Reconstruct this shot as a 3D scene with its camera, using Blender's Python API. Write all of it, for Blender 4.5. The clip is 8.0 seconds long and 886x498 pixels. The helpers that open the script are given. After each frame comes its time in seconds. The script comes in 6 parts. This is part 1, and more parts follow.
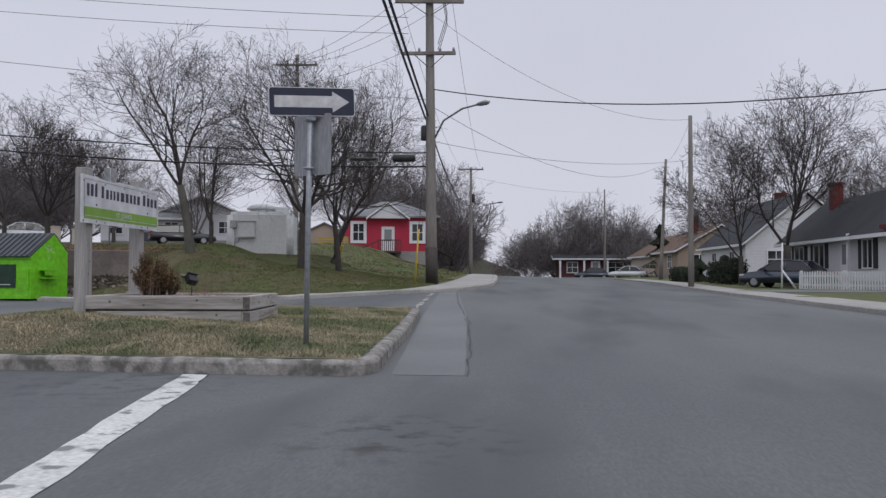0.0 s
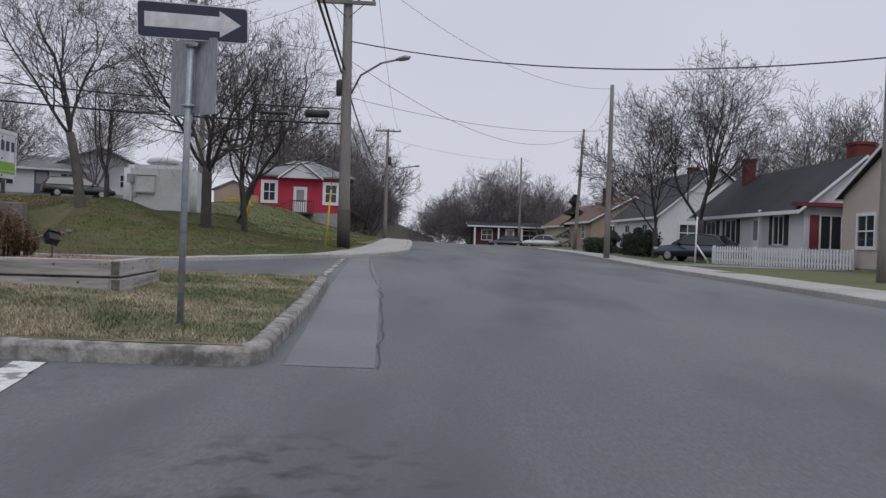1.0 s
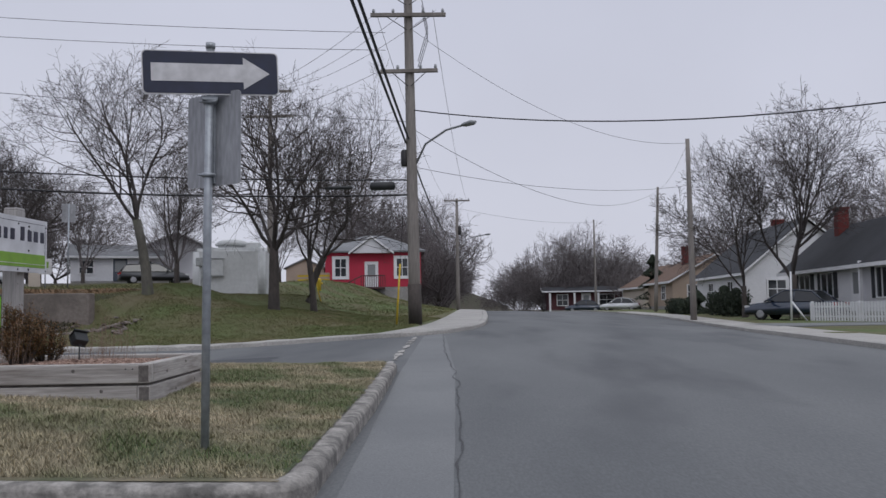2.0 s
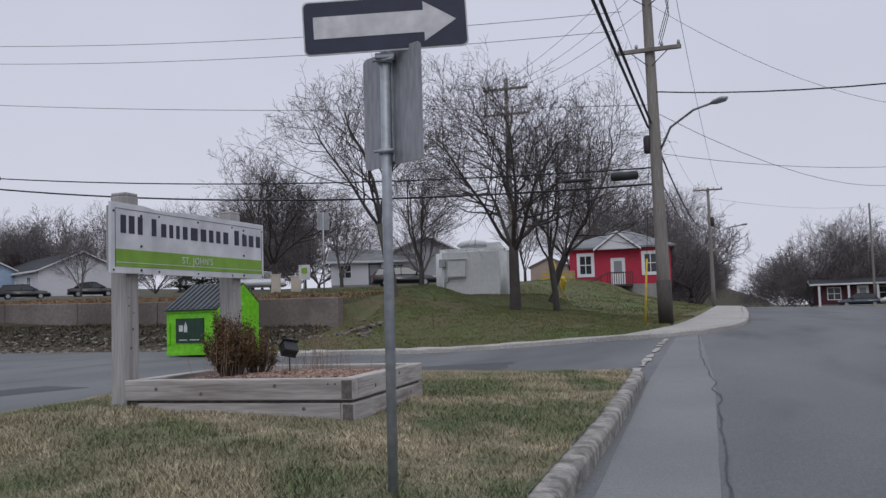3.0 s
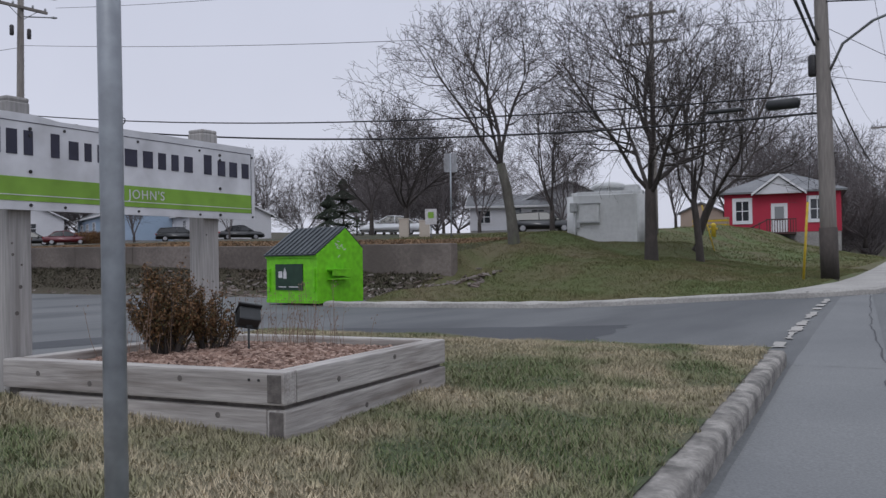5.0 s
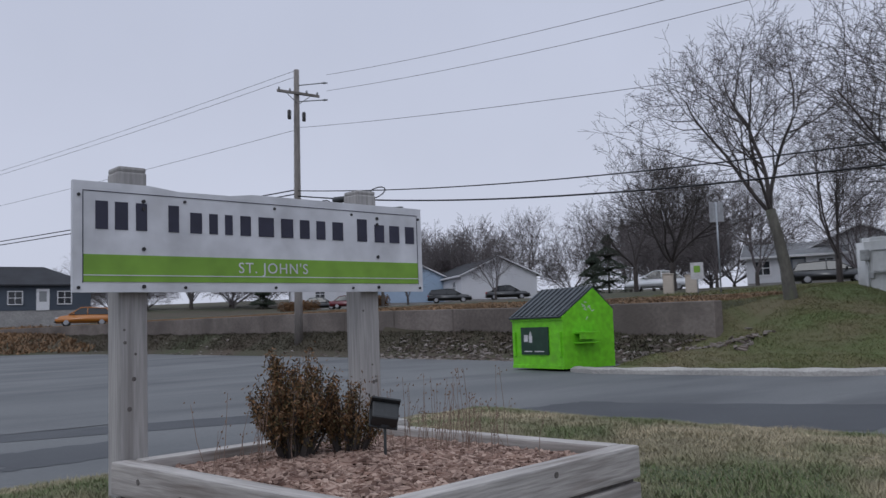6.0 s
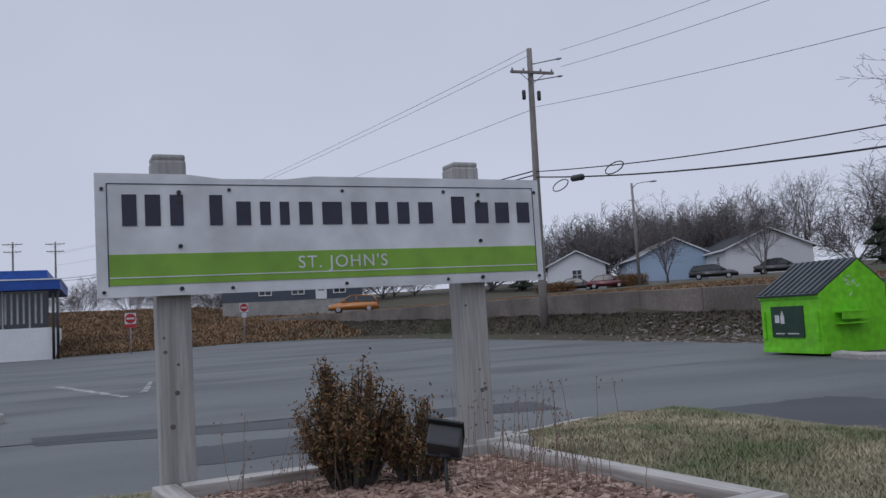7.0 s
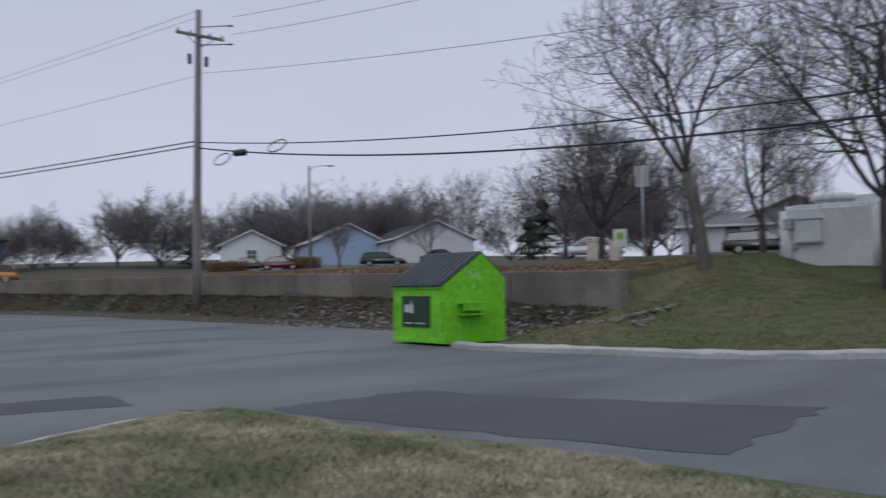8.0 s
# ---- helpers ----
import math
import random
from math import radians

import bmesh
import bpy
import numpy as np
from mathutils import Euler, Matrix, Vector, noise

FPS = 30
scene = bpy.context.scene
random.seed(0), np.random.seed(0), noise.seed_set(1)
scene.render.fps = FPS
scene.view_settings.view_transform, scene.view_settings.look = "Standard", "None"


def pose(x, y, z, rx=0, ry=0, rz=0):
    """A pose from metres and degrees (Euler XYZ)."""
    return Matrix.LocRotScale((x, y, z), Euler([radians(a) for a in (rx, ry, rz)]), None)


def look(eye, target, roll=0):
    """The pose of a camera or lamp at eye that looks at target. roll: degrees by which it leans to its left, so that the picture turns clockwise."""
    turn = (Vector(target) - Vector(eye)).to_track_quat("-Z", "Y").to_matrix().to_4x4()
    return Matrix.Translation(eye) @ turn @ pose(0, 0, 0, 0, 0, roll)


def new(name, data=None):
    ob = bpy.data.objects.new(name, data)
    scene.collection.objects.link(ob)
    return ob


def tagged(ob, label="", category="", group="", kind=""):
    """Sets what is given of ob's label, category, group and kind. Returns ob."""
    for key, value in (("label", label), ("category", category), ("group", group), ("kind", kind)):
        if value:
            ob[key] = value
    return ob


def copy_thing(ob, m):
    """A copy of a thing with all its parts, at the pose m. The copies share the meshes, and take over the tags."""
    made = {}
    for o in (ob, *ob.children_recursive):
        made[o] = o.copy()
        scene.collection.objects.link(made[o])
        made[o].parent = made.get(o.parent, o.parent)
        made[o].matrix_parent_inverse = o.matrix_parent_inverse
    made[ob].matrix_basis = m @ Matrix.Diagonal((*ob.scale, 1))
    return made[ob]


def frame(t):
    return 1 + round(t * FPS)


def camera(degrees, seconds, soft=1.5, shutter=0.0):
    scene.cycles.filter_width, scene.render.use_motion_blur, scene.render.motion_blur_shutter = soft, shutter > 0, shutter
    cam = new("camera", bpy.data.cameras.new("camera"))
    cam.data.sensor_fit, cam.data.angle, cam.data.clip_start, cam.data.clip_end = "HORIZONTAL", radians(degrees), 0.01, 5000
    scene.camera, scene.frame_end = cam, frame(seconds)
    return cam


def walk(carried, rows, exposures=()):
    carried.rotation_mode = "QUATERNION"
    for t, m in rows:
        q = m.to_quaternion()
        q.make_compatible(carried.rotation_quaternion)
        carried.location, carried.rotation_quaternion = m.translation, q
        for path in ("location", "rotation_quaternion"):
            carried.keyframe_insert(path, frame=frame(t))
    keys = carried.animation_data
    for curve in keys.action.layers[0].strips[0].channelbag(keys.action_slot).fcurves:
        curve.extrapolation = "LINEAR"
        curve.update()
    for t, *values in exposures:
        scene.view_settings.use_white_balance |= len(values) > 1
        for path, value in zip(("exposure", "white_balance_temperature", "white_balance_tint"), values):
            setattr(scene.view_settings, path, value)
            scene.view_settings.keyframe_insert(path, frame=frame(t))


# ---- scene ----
cam = camera(55.5, 8.0, soft=1.4, shutter=0.1)
PATH = [
    (0, (0.956, 1.771, 1.32), (0.756, 3.76, 1.384), 0.2),
    (0.5, (0.882, 2.484, 1.339), (0.808, 4.481, 1.42), 0.7),
    (1, (0.851, 3.192, 1.366), (0.856, 5.192, 1.349), 1.9),
    (1.2, (0.838, 3.48, 1.385), (0.852, 5.48, 1.366), 1.4),
    (2.3, (0.728, 5.104, 1.513), (0.356, 7.058, 1.72), -1.9),
    (2.5, (0.716, 5.342, 1.498), (0.154, 7.25, 1.712), -1.9),
    (3, (0.636, 6.034, 1.54), (-0.095, 7.889, 1.693), -1.7),
    (3.5, (0.584, 6.779, 1.551), (-0.256, 8.591, 1.652), -2.4),
    (4, (0.507, 7.471, 1.557), (-0.344, 9.28, 1.627), -2.3),
    (4.2, (0.48, 7.779, 1.534), (-0.379, 9.584, 1.588), -2.6),
    (5.3, (0.412, 9.106, 1.653), (-0.778, 10.714, 1.69), -1.3),
    (5.5, (0.351, 9.4, 1.692), (-0.939, 10.927, 1.749), -2.4),
    (6, (0.158, 10.081, 1.721), (-1.37, 11.359, 1.903), -1.8),
    (6.5, (0.045, 10.783, 1.746), (-1.681, 11.778, 1.915), -3.2),
    (7, (-0.18, 11.415, 1.779), (-2.027, 12.163, 1.941), -3.1),
    (7.5, (-0.282, 12.116, 1.772), (-2.179, 12.741, 1.883), -4.6),
    (8, (-0.517, 12.95, 1.786), (-1.974, 14.317, 1.879), -0.8),
]
walk(cam, [(t, look(eye, target, roll)) for t, eye, target, roll in PATH],
     exposures=[(0.0, 0.08, 6330, 10), (2.4, 0.04, 6250, 10), (4.2, 0.10, 6220, 10), (5.4, 0.06, 6100, 9.5), (6.4, -0.08, 5920, 9), (8.0, -0.06, 5920, 9)])

# ---- world, sun, exposure ----
world = bpy.data.worlds.new("overcast")
scene.world = world
world.use_nodes = True
wn, wl = world.node_tree.nodes, world.node_tree.links
wn.clear()
w_out = wn.new("ShaderNodeOutputWorld")
w_bg = wn.new("ShaderNodeBackground")
w_sky = wn.new("ShaderNodeTexSky")
w_sky.sky_type = "NISHITA"
w_sky.sun_disc = False
w_sky.sun_elevation, w_sky.sun_rotation = radians(38), radians(150)
w_grey = wn.new("ShaderNodeHueSaturation")
w_grey.inputs["Saturation"].default_value = 0.15
w_grey.inputs["Value"].default_value = 0.015
w_co = wn.new("ShaderNodeTexCoord")
w_sep = wn.new("ShaderNodeSeparateXYZ")
w_ramp = wn.new("ShaderNodeValToRGB")
w_ramp.color_ramp.elements[0].position, w_ramp.color_ramp.elements[0].color = 0.0, (0.515, 0.512, 0.578, 1)
w_ramp.color_ramp.elements[1].position, w_ramp.color_ramp.elements[1].color = 1.0, (1.12, 1.14, 1.22, 1)
w_mid = w_ramp.color_ramp.elements.new(0.42)
w_mid.color = (0.500, 0.508, 0.590, 1)
w_noise = wn.new("ShaderNodeTexNoise")
w_noise.inputs["Scale"].default_value = 2.2
w_noise.inputs["Detail"].default_value = 5
w_map = wn.new("ShaderNodeMapRange")
w_map.inputs["From Min"].default_value, w_map.inputs["From Max"].default_value = 0.3, 0.7
w_map.inputs["To Min"].default_value, w_map.inputs["To Max"].default_value = 0.94, 1.05
w_mul = wn.new("ShaderNodeVectorMath")
w_mul.operation = "SCALE"
w_add = wn.new("ShaderNodeVectorMath")
w_add.operation = "ADD"
wl.new(w_co.outputs["Generated"], w_sep.inputs[0])
wl.new(w_sep.outputs["Z"], w_ramp.inputs[0])
wl.new(w_co.outputs["Generated"], w_noise.inputs["Vector"])
wl.new(w_noise.outputs[0], w_map.inputs[0])
wl.new(w_ramp.outputs[0], w_mul.inputs[0])
wl.new(w_map.outputs[0], w_mul.inputs["Scale"])
wl.new(w_sky.outputs[0], w_grey.inputs["Color"])
wl.new(w_mul.outputs[0], w_add.inputs[0])
wl.new(w_grey.outputs[0], w_add.inputs[1])
wl.new(w_add.outputs[0], w_bg.inputs[0])
w_bg.inputs[1].default_value = 1.0
wl.new(w_bg.outputs[0], w_out.inputs[0])

sun_data = bpy.data.lights.new("sun", "SUN")
sun_data.energy, sun_data.angle, sun_data.color = 0.5, radians(25), (1.0, 0.97, 0.93)
sun = new("sun", sun_data)
sun.matrix_world = look((10, -20, 40), (-6, 14, 0))


# ---- materials ----
def mat(name, col, col2=None, rough=0.85, big=0.6, fine=14.0, bump=0.25, dist=0.01, metal=0.0, spec=0.4, stain=None, stain_scale=0.25,
        stain_at=(0.55, 0.72), rand=0.0, stripes=None, stretch=(1, 1, 1), island=None, grain_by=0.2):
    """A principled material with colour variation at two scales, fine relief and optional stains or board lines."""
    m = bpy.data.materials.new(name)
    m.use_nodes = True
    n, l = m.node_tree.nodes, m.node_tree.links
    b = n["Principled BSDF"]
    b.inputs["Metallic"].default_value = metal
    b.inputs["Specular IOR Level"].default_value = spec
    co = n.new("ShaderNodeTexCoord")
    mp = n.new("ShaderNodeMapping")
    mp.inputs["Scale"].default_value = stretch
    l.new(co.outputs["Object"], mp.inputs[0])

    def noise_tex(scale, detail=6):
        t = n.new("ShaderNodeTexNoise")
        t.inputs["Scale"].default_value, t.inputs["Detail"].default_value = scale, detail
        l.new(mp.outputs[0], t.inputs["Vector"])
        return t

    def mix(fac, a, c, mode="MIX"):
        x = n.new("ShaderNodeMix")
        x.data_type, x.blend_type = "RGBA", mode
        for sock, v in ((x.inputs[0], fac), (x.inputs[6], a), (x.inputs[7], c)):
            if hasattr(v, "links"):
                l.new(v, sock)
            elif isinstance(v, tuple):
                sock.default_value = (*v[:3], 1)
            else:
                sock.default_value = v
        return x.outputs[2]

    def remap(src, lo, hi, to_lo=0.0, to_hi=1.0):
        r = n.new("ShaderNodeMapRange")
        for key, v in (("From Min", lo), ("From Max", hi), ("To Min", to_lo), ("To Max", to_hi)):
            r.inputs[key].default_value = v
        l.new(src, r.inputs[0])
        return r.outputs[0]

    col2 = col2 or tuple(c * 0.72 for c in col)
    large, small = noise_tex(big), noise_tex(fine, 8)
    out = mix(remap(large.outputs[0], 0.35, 0.65), col, col2)
    grain = n.new("ShaderNodeCombineColor")
    g = remap(small.outputs[0], 0.3, 0.7, 1 - (0.04 if stripes else grain_by), 1 + (0.04 if stripes else grain_by))
    for i in range(3):
        l.new(g, grain.inputs[i])
    out = mix(1.0, out, grain.outputs[0], "MULTIPLY")
    if stain:
        s = noise_tex(stain_scale, 7)
        out = mix(remap(s.outputs[0], *stain_at), out, stain)
    if island:
        geo = n.new("ShaderNodeNewGeometry")
        out = mix(remap(geo.outputs["Random Per Island"], 0.25, 1.0), out, island)
    if rand:
        info = n.new("ShaderNodeObjectInfo")
        hs = n.new("ShaderNodeHueSaturation")
        l.new(remap(info.outputs["Random"], 0, 1, 1 - rand, 1 + rand), hs.inputs["Value"])
        l.new(out, hs.inputs["Color"])
        out = hs.outputs[0]
    l.new(out, b.inputs["Base Color"])
    l.new(remap(small.outputs[0], 0.2, 0.8, max(rough - 0.12, 0.05), min(rough + 0.1, 1)), b.inputs["Roughness"])
    height = small.outputs[0]
    if stripes:
        sep = n.new("ShaderNodeSeparateXYZ")
        l.new(co.outputs["Object"], sep.inputs[0])
        saw = n.new("ShaderNodeMath")
        saw.operation = "FRACT"
        div = n.new("ShaderNodeMath")
        div.operation = "DIVIDE"
        l.new(sep.outputs[{"x": 0, "y": 1, "z": 2}[stripes[0]]], div.inputs[0])
        div.inputs[1].default_value = stripes[1]
        l.new(div.outputs[0], saw.inputs[0])
        height = saw.outputs[0]
        dist = stripes[2]
    bp = n.new("ShaderNodeBump")
    bp.inputs["Strength"].default_value, bp.inputs["Distance"].default_value = bump, dist
    l.new(height, bp.inputs["Height"])
    l.new(bp.outputs[0], b.inputs["Normal"])
    return m


ASPHALT = mat("asphalt", (0.138, 0.143, 0.146), (0.098, 0.103, 0.108), 0.88, 0.35, 55, 0.5, 0.006, stain=(0.072, 0.075, 0.081), stain_scale=0.6, stain_at=(0.5, 0.72), stretch=(1, 0.3, 1))


def add_scuffs(m, centre, radius, colour):
    """Dark scuffs of a shape of their own, spread round a spot of the surface."""
    n, l = m.node_tree.nodes, m.node_tree.links
    b = n["Principled BSDF"]
    src = b.inputs["Base Color"].links[0].from_socket
    co, dist, tex = n.new("ShaderNodeTexCoord"), n.new("ShaderNodeVectorMath"), n.new("ShaderNodeTexNoise")
    dist.operation = "DISTANCE"
    dist.inputs[1].default_value = centre
    tex.inputs["Scale"].default_value, tex.inputs["Detail"].default_value = 5.0, 7
    l.new(co.outputs["Object"], dist.inputs[0])
    l.new(co.outputs["Object"], tex.inputs["Vector"])
    near, rough_edge, both, mixed = n.new("ShaderNodeMapRange"), n.new("ShaderNodeMapRange"), n.new("ShaderNodeMath"), n.new("ShaderNodeMix")
    near.inputs["From Min"].default_value, near.inputs["From Max"].default_value = radius, radius * 0.25
    rough_edge.inputs["From Min"].default_value, rough_edge.inputs["From Max"].default_value = 0.5, 0.66
    rough_edge.inputs["To Max"].default_value = 0.85
    l.new(dist.outputs["Value"], near.inputs[0])
    l.new(tex.outputs[0], rough_edge.inputs[0])
    both.operation = "MULTIPLY"
    l.new(near.outputs[0], both.inputs[0])
    l.new(rough_edge.outputs[0], both.inputs[1])
    mixed.data_type = "RGBA"
    l.new(both.outputs[0], mixed.inputs[0])
    l.new(src, mixed.inputs[6])
    mixed.inputs[7].default_value = (*colour, 1)
    l.new(mixed.outputs[2], b.inputs["Base Color"])


add_scuffs(ASPHALT, (0.25, 6.6, 0.42), 0.95, (0.032, 0.03, 0.03))
add_scuffs(ASPHALT, (0.2, 4.9, 0.40), 0.5, (0.05, 0.048, 0.048))
add_scuffs(ASPHALT, (-2.6, 8.6, 0.45), 1.6, (0.055, 0.058, 0.066))
ASPHALT_LOT = mat("asphalt_lot", (0.165, 0.17, 0.172), (0.125, 0.13, 0.134), 0.9, 0.3, 50, 0.5, 0.006, stain=(0.09, 0.092, 0.098), stain_scale=0.2, stain_at=(0.54, 0.7))
ASPHALT_PALE = mat("asphalt_pale", (0.18, 0.185, 0.188), (0.15, 0.155, 0.16), 0.9, 0.5, 60, 0.5, 0.005)
ASPHALT_DARK = mat("asphalt_dark", (0.05, 0.053, 0.06), (0.066, 0.07, 0.077), 0.85, 0.5, 60, 0.5, 0.005)
TAR = mat("tar", (0.05, 0.05, 0.055), None, 0.7, 2, 40, 0.3)
PAINT = mat("road_paint", (0.62, 0.62, 0.6), (0.5, 0.5, 0.49), 0.8, 1.5, 30, 0.4, 0.004, stain=(0.2, 0.2, 0.205), stain_scale=5.0, stain_at=(0.55, 0.62))
PAINT_FAINT = mat("faint_road_paint", (0.34, 0.34, 0.335), (0.25, 0.25, 0.25), 0.85, 1.5, 30, 0.4, 0.004, stain=(0.15, 0.152, 0.156), stain_scale=3.0, stain_at=(0.44, 0.56))
KERB = mat("kerb_concrete", (0.32, 0.302, 0.28), (0.2, 0.188, 0.174), 0.92, 5.0, 38, 0.7, 0.012, stain=(0.12, 0.114, 0.106), stain_scale=7.0, stain_at=(0.46, 0.62))
WALK = mat("walk_concrete", (0.37, 0.355, 0.335), (0.29, 0.28, 0.265), 0.92, 0.7, 22, 0.4, 0.006)
WALLC = mat("wall_concrete", (0.185, 0.158, 0.142), (0.11, 0.092, 0.082), 0.93, 0.35, 9, 0.6, 0.03, stain=(0.1, 0.085, 0.075), stain_scale=0.6, stain_at=(0.5, 0.72))
EARTH = mat("earth_grass", (0.05, 0.045, 0.028), (0.066, 0.05, 0.035), 0.95, 0.35, 9, 0.9, 0.05, stain=(0.046, 0.05, 0.024), stain_scale=0.18, stain_at=(0.45, 0.62))
# turf under the blades: base colour darkened as shade in the gaps between them
LAWN = mat("lawn", (0.12, 0.108, 0.068), (0.2, 0.17, 0.112), 0.95, 1.1, 26, 0.9, 0.03, stain=(0.06, 0.076, 0.035), stain_scale=1.0, stain_at=(0.45, 0.6))
BLADE = mat("grass_blade", (0.26, 0.24, 0.15), (0.5, 0.42, 0.295), 0.9, 1.3, 9, 0.0, stain=(0.12, 0.16, 0.062), stain_scale=1.0, stain_at=(0.45, 0.6), island=(0.23, 0.21, 0.14), grain_by=0.4)
MOUND = mat("mound_turf", (0.085, 0.095, 0.036), (0.125, 0.105, 0.06), 0.95, 0.5, 20, 0.9, 0.04, stain=(0.085, 0.115, 0.036), stain_scale=0.35, stain_at=(0.45, 0.62))
BLADE_M = mat("mound_blade", (0.115, 0.135, 0.046), (0.175, 0.15, 0.08), 0.9, 0.5, 3, 0.0, stain=(0.095, 0.125, 0.04), stain_scale=0.35, stain_at=(0.45, 0.62), island=(0.15, 0.135, 0.065), grain_by=0.05)
BANK = mat("bank_blade", (0.036, 0.035, 0.02), (0.048, 0.037, 0.027), 0.95, 0.4, 3, 0.0, island=(0.065, 0.053, 0.036))
BROWN = mat("dead_field_grass", (0.25, 0.155, 0.085), (0.17, 0.11, 0.066), 0.95, 0.25, 4, 0.9, 0.1)
DEBRIS = mat("debris", (0.13, 0.10, 0.083), (0.07, 0.056, 0.048), 0.95, 3, 20, 0.6, island=(0.27, 0.24, 0.22))
TIMBER = mat("grey_timber", (0.41, 0.385, 0.365), (0.25, 0.23, 0.215), 0.85, 1.1, 7, 0.7, 0.006, stretch=(0.6, 8, 8), stain=(0.18, 0.155, 0.138), stain_scale=2.0, stain_at=(0.55, 0.72))
TIMBER_Y = mat("grey_timber_side", (0.42, 0.395, 0.375), (0.26, 0.24, 0.225), 0.85, 1.1, 7, 0.7, 0.006, stretch=(8, 0.6, 8), stain=(0.18, 0.155, 0.138), stain_scale=2.0, stain_at=(0.55, 0.72))
POSTW = mat("post_timber", (0.36, 0.345, 0.335), (0.27, 0.26, 0.255), 0.85, 1.4, 9, 0.5, 0.005, stretch=(7, 7, 0.4), stain=(0.19, 0.175, 0.165), stain_scale=1.0, stain_at=(0.55, 0.7))
ENDGRAIN = mat("timber_end", (0.16, 0.145, 0.135), (0.09, 0.08, 0.075), 0.9, 12, 40, 0.5)
MULCH = mat("bark_mulch", (0.23, 0.145, 0.112), (0.115, 0.07, 0.056), 0.95, 4, 20, 0.6, island=(0.40, 0.29, 0.235))
POLEW = mat("pole_wood", (0.235, 0.215, 0.2), (0.165, 0.148, 0.135), 0.9, 0.5, 7, 0.5, 0.01, stretch=(4, 4, 0.35))
BARK_PALE = mat("pale_bark", (0.125, 0.118, 0.10), (0.075, 0.07, 0.062), 0.95, 1.4, 14, 0.8, 0.03, stretch=(1, 1, 0.4), stain=(0.11, 0.118, 0.075), stain_scale=1.5)
BARK = mat("bark", (0.08, 0.068, 0.062), (0.046, 0.04, 0.037), 0.95, 1.4, 14, 0.8, 0.03, stretch=(1, 1, 0.4))
TWIG = mat("twig_bark", (0.074, 0.063, 0.06), (0.05, 0.043, 0.042), 0.95, 0.8, 12, 0.2)
# twigs of the distant trees: haze put into the colour, paler and bluer
TWIG_HAZED = mat("hazed_twigs", (0.15, 0.133, 0.134), (0.105, 0.092, 0.093), 0.95, 0.3, 5, 0.2)
NEEDLE = mat("conifer_needles", (0.03, 0.042, 0.028), (0.018, 0.026, 0.018), 0.9, 0.8, 8, 0.2, island=(0.045, 0.055, 0.035))
LEAF_R = mat("russet_leaf", (0.14, 0.072, 0.034), (0.085, 0.052, 0.024), 0.8, 6, 20, 0.1, island=(0.18, 0.095, 0.04))
LEAF_G = mat("bronze_leaf", (0.075, 0.062, 0.022), (0.05, 0.04, 0.018), 0.8, 6, 20, 0.1, island=(0.12, 0.075, 0.03))
STALK = mat("dry_stalk", (0.24, 0.17, 0.13), (0.17, 0.115, 0.09), 0.9, 5, 20, 0.1)
SIGNW = mat("sign_white", (0.60, 0.605, 0.635), (0.56, 0.565, 0.595), 0.45, 1.2, 4, 0.05, stain=(0.50, 0.49, 0.50), stain_scale=2.2, stain_at=(0.6, 0.8))
SIGNG = mat("sign_green", (0.20, 0.36, 0.045), (0.18, 0.33, 0.04), 0.45, 1.5, 4, 0.05)
INK = mat("sign_ink", (0.035, 0.035, 0.06), None, 0.5, 2, 10, 0.05)
BOLT = mat("bolt_steel", (0.06, 0.058, 0.06), None, 0.5, 20, 40, 0.1, metal=0.6)
GALV = mat("galvanised_steel", (0.36, 0.38, 0.405), (0.29, 0.31, 0.335), 0.5, 2.5, 18, 0.1, metal=0.55)
SIGNBACK = mat("sign_back_aluminium", (0.33, 0.335, 0.35), (0.27, 0.275, 0.29), 0.5, 2, 14, 0.1, metal=0.5, stretch=(3, 3, 0.6))
SIGNBLK = mat("sign_navy_black", (0.018, 0.022, 0.045), (0.024, 0.028, 0.055), 0.5, 2, 10, 0.05)
SIGNREF = mat("sign_reflective_white", (0.56, 0.55, 0.56), (0.50, 0.49, 0.50), 0.5, 3, 12, 0.05)
BINGREEN = mat("bin_green", (0.17, 0.54, 0.014), (0.15, 0.49, 0.013), 0.5, 0.7, 6, 0.1, stain=(0.12, 0.28, 0.03), stain_scale=1.1, stain_at=(0.64, 0.85))
BINLID = mat("bin_lid", (0.038, 0.045, 0.052), (0.055, 0.064, 0.072), 0.5, 1.2, 12, 0.1)
BLACK = mat("black_plastic", (0.018, 0.02, 0.021), (0.028, 0.03, 0.032), 0.5, 3, 20, 0.1)
BINDECAL = mat("bin_decal", (0.012, 0.035, 0.022), (0.02, 0.05, 0.03), 0.55, 3, 15, 0.05)
WHITEP = mat("white_paint", (0.70, 0.70, 0.72), (0.65, 0.65, 0.67), 0.7, 0.8, 8, 0.1, grain_by=0.05)
HUT = mat("hut_fibreglass", (0.66, 0.67, 0.67), (0.56, 0.57, 0.57), 0.8, 0.5, 7, 0.25, 0.02, stain=(0.40, 0.40, 0.39), stain_scale=0.7, stain_at=(0.58, 0.8), grain_by=0.07)
HUTGREY = mat("hut_grey_metal", (0.40, 0.41, 0.41), (0.31, 0.32, 0.32), 0.6, 2, 15, 0.1, metal=0.2)
RED = mat("red_siding", (0.47, 0.035, 0.07), (0.40, 0.028, 0.058), 0.75, 0.4, 6, 0.6, stripes=("z", 0.11, 0.012))
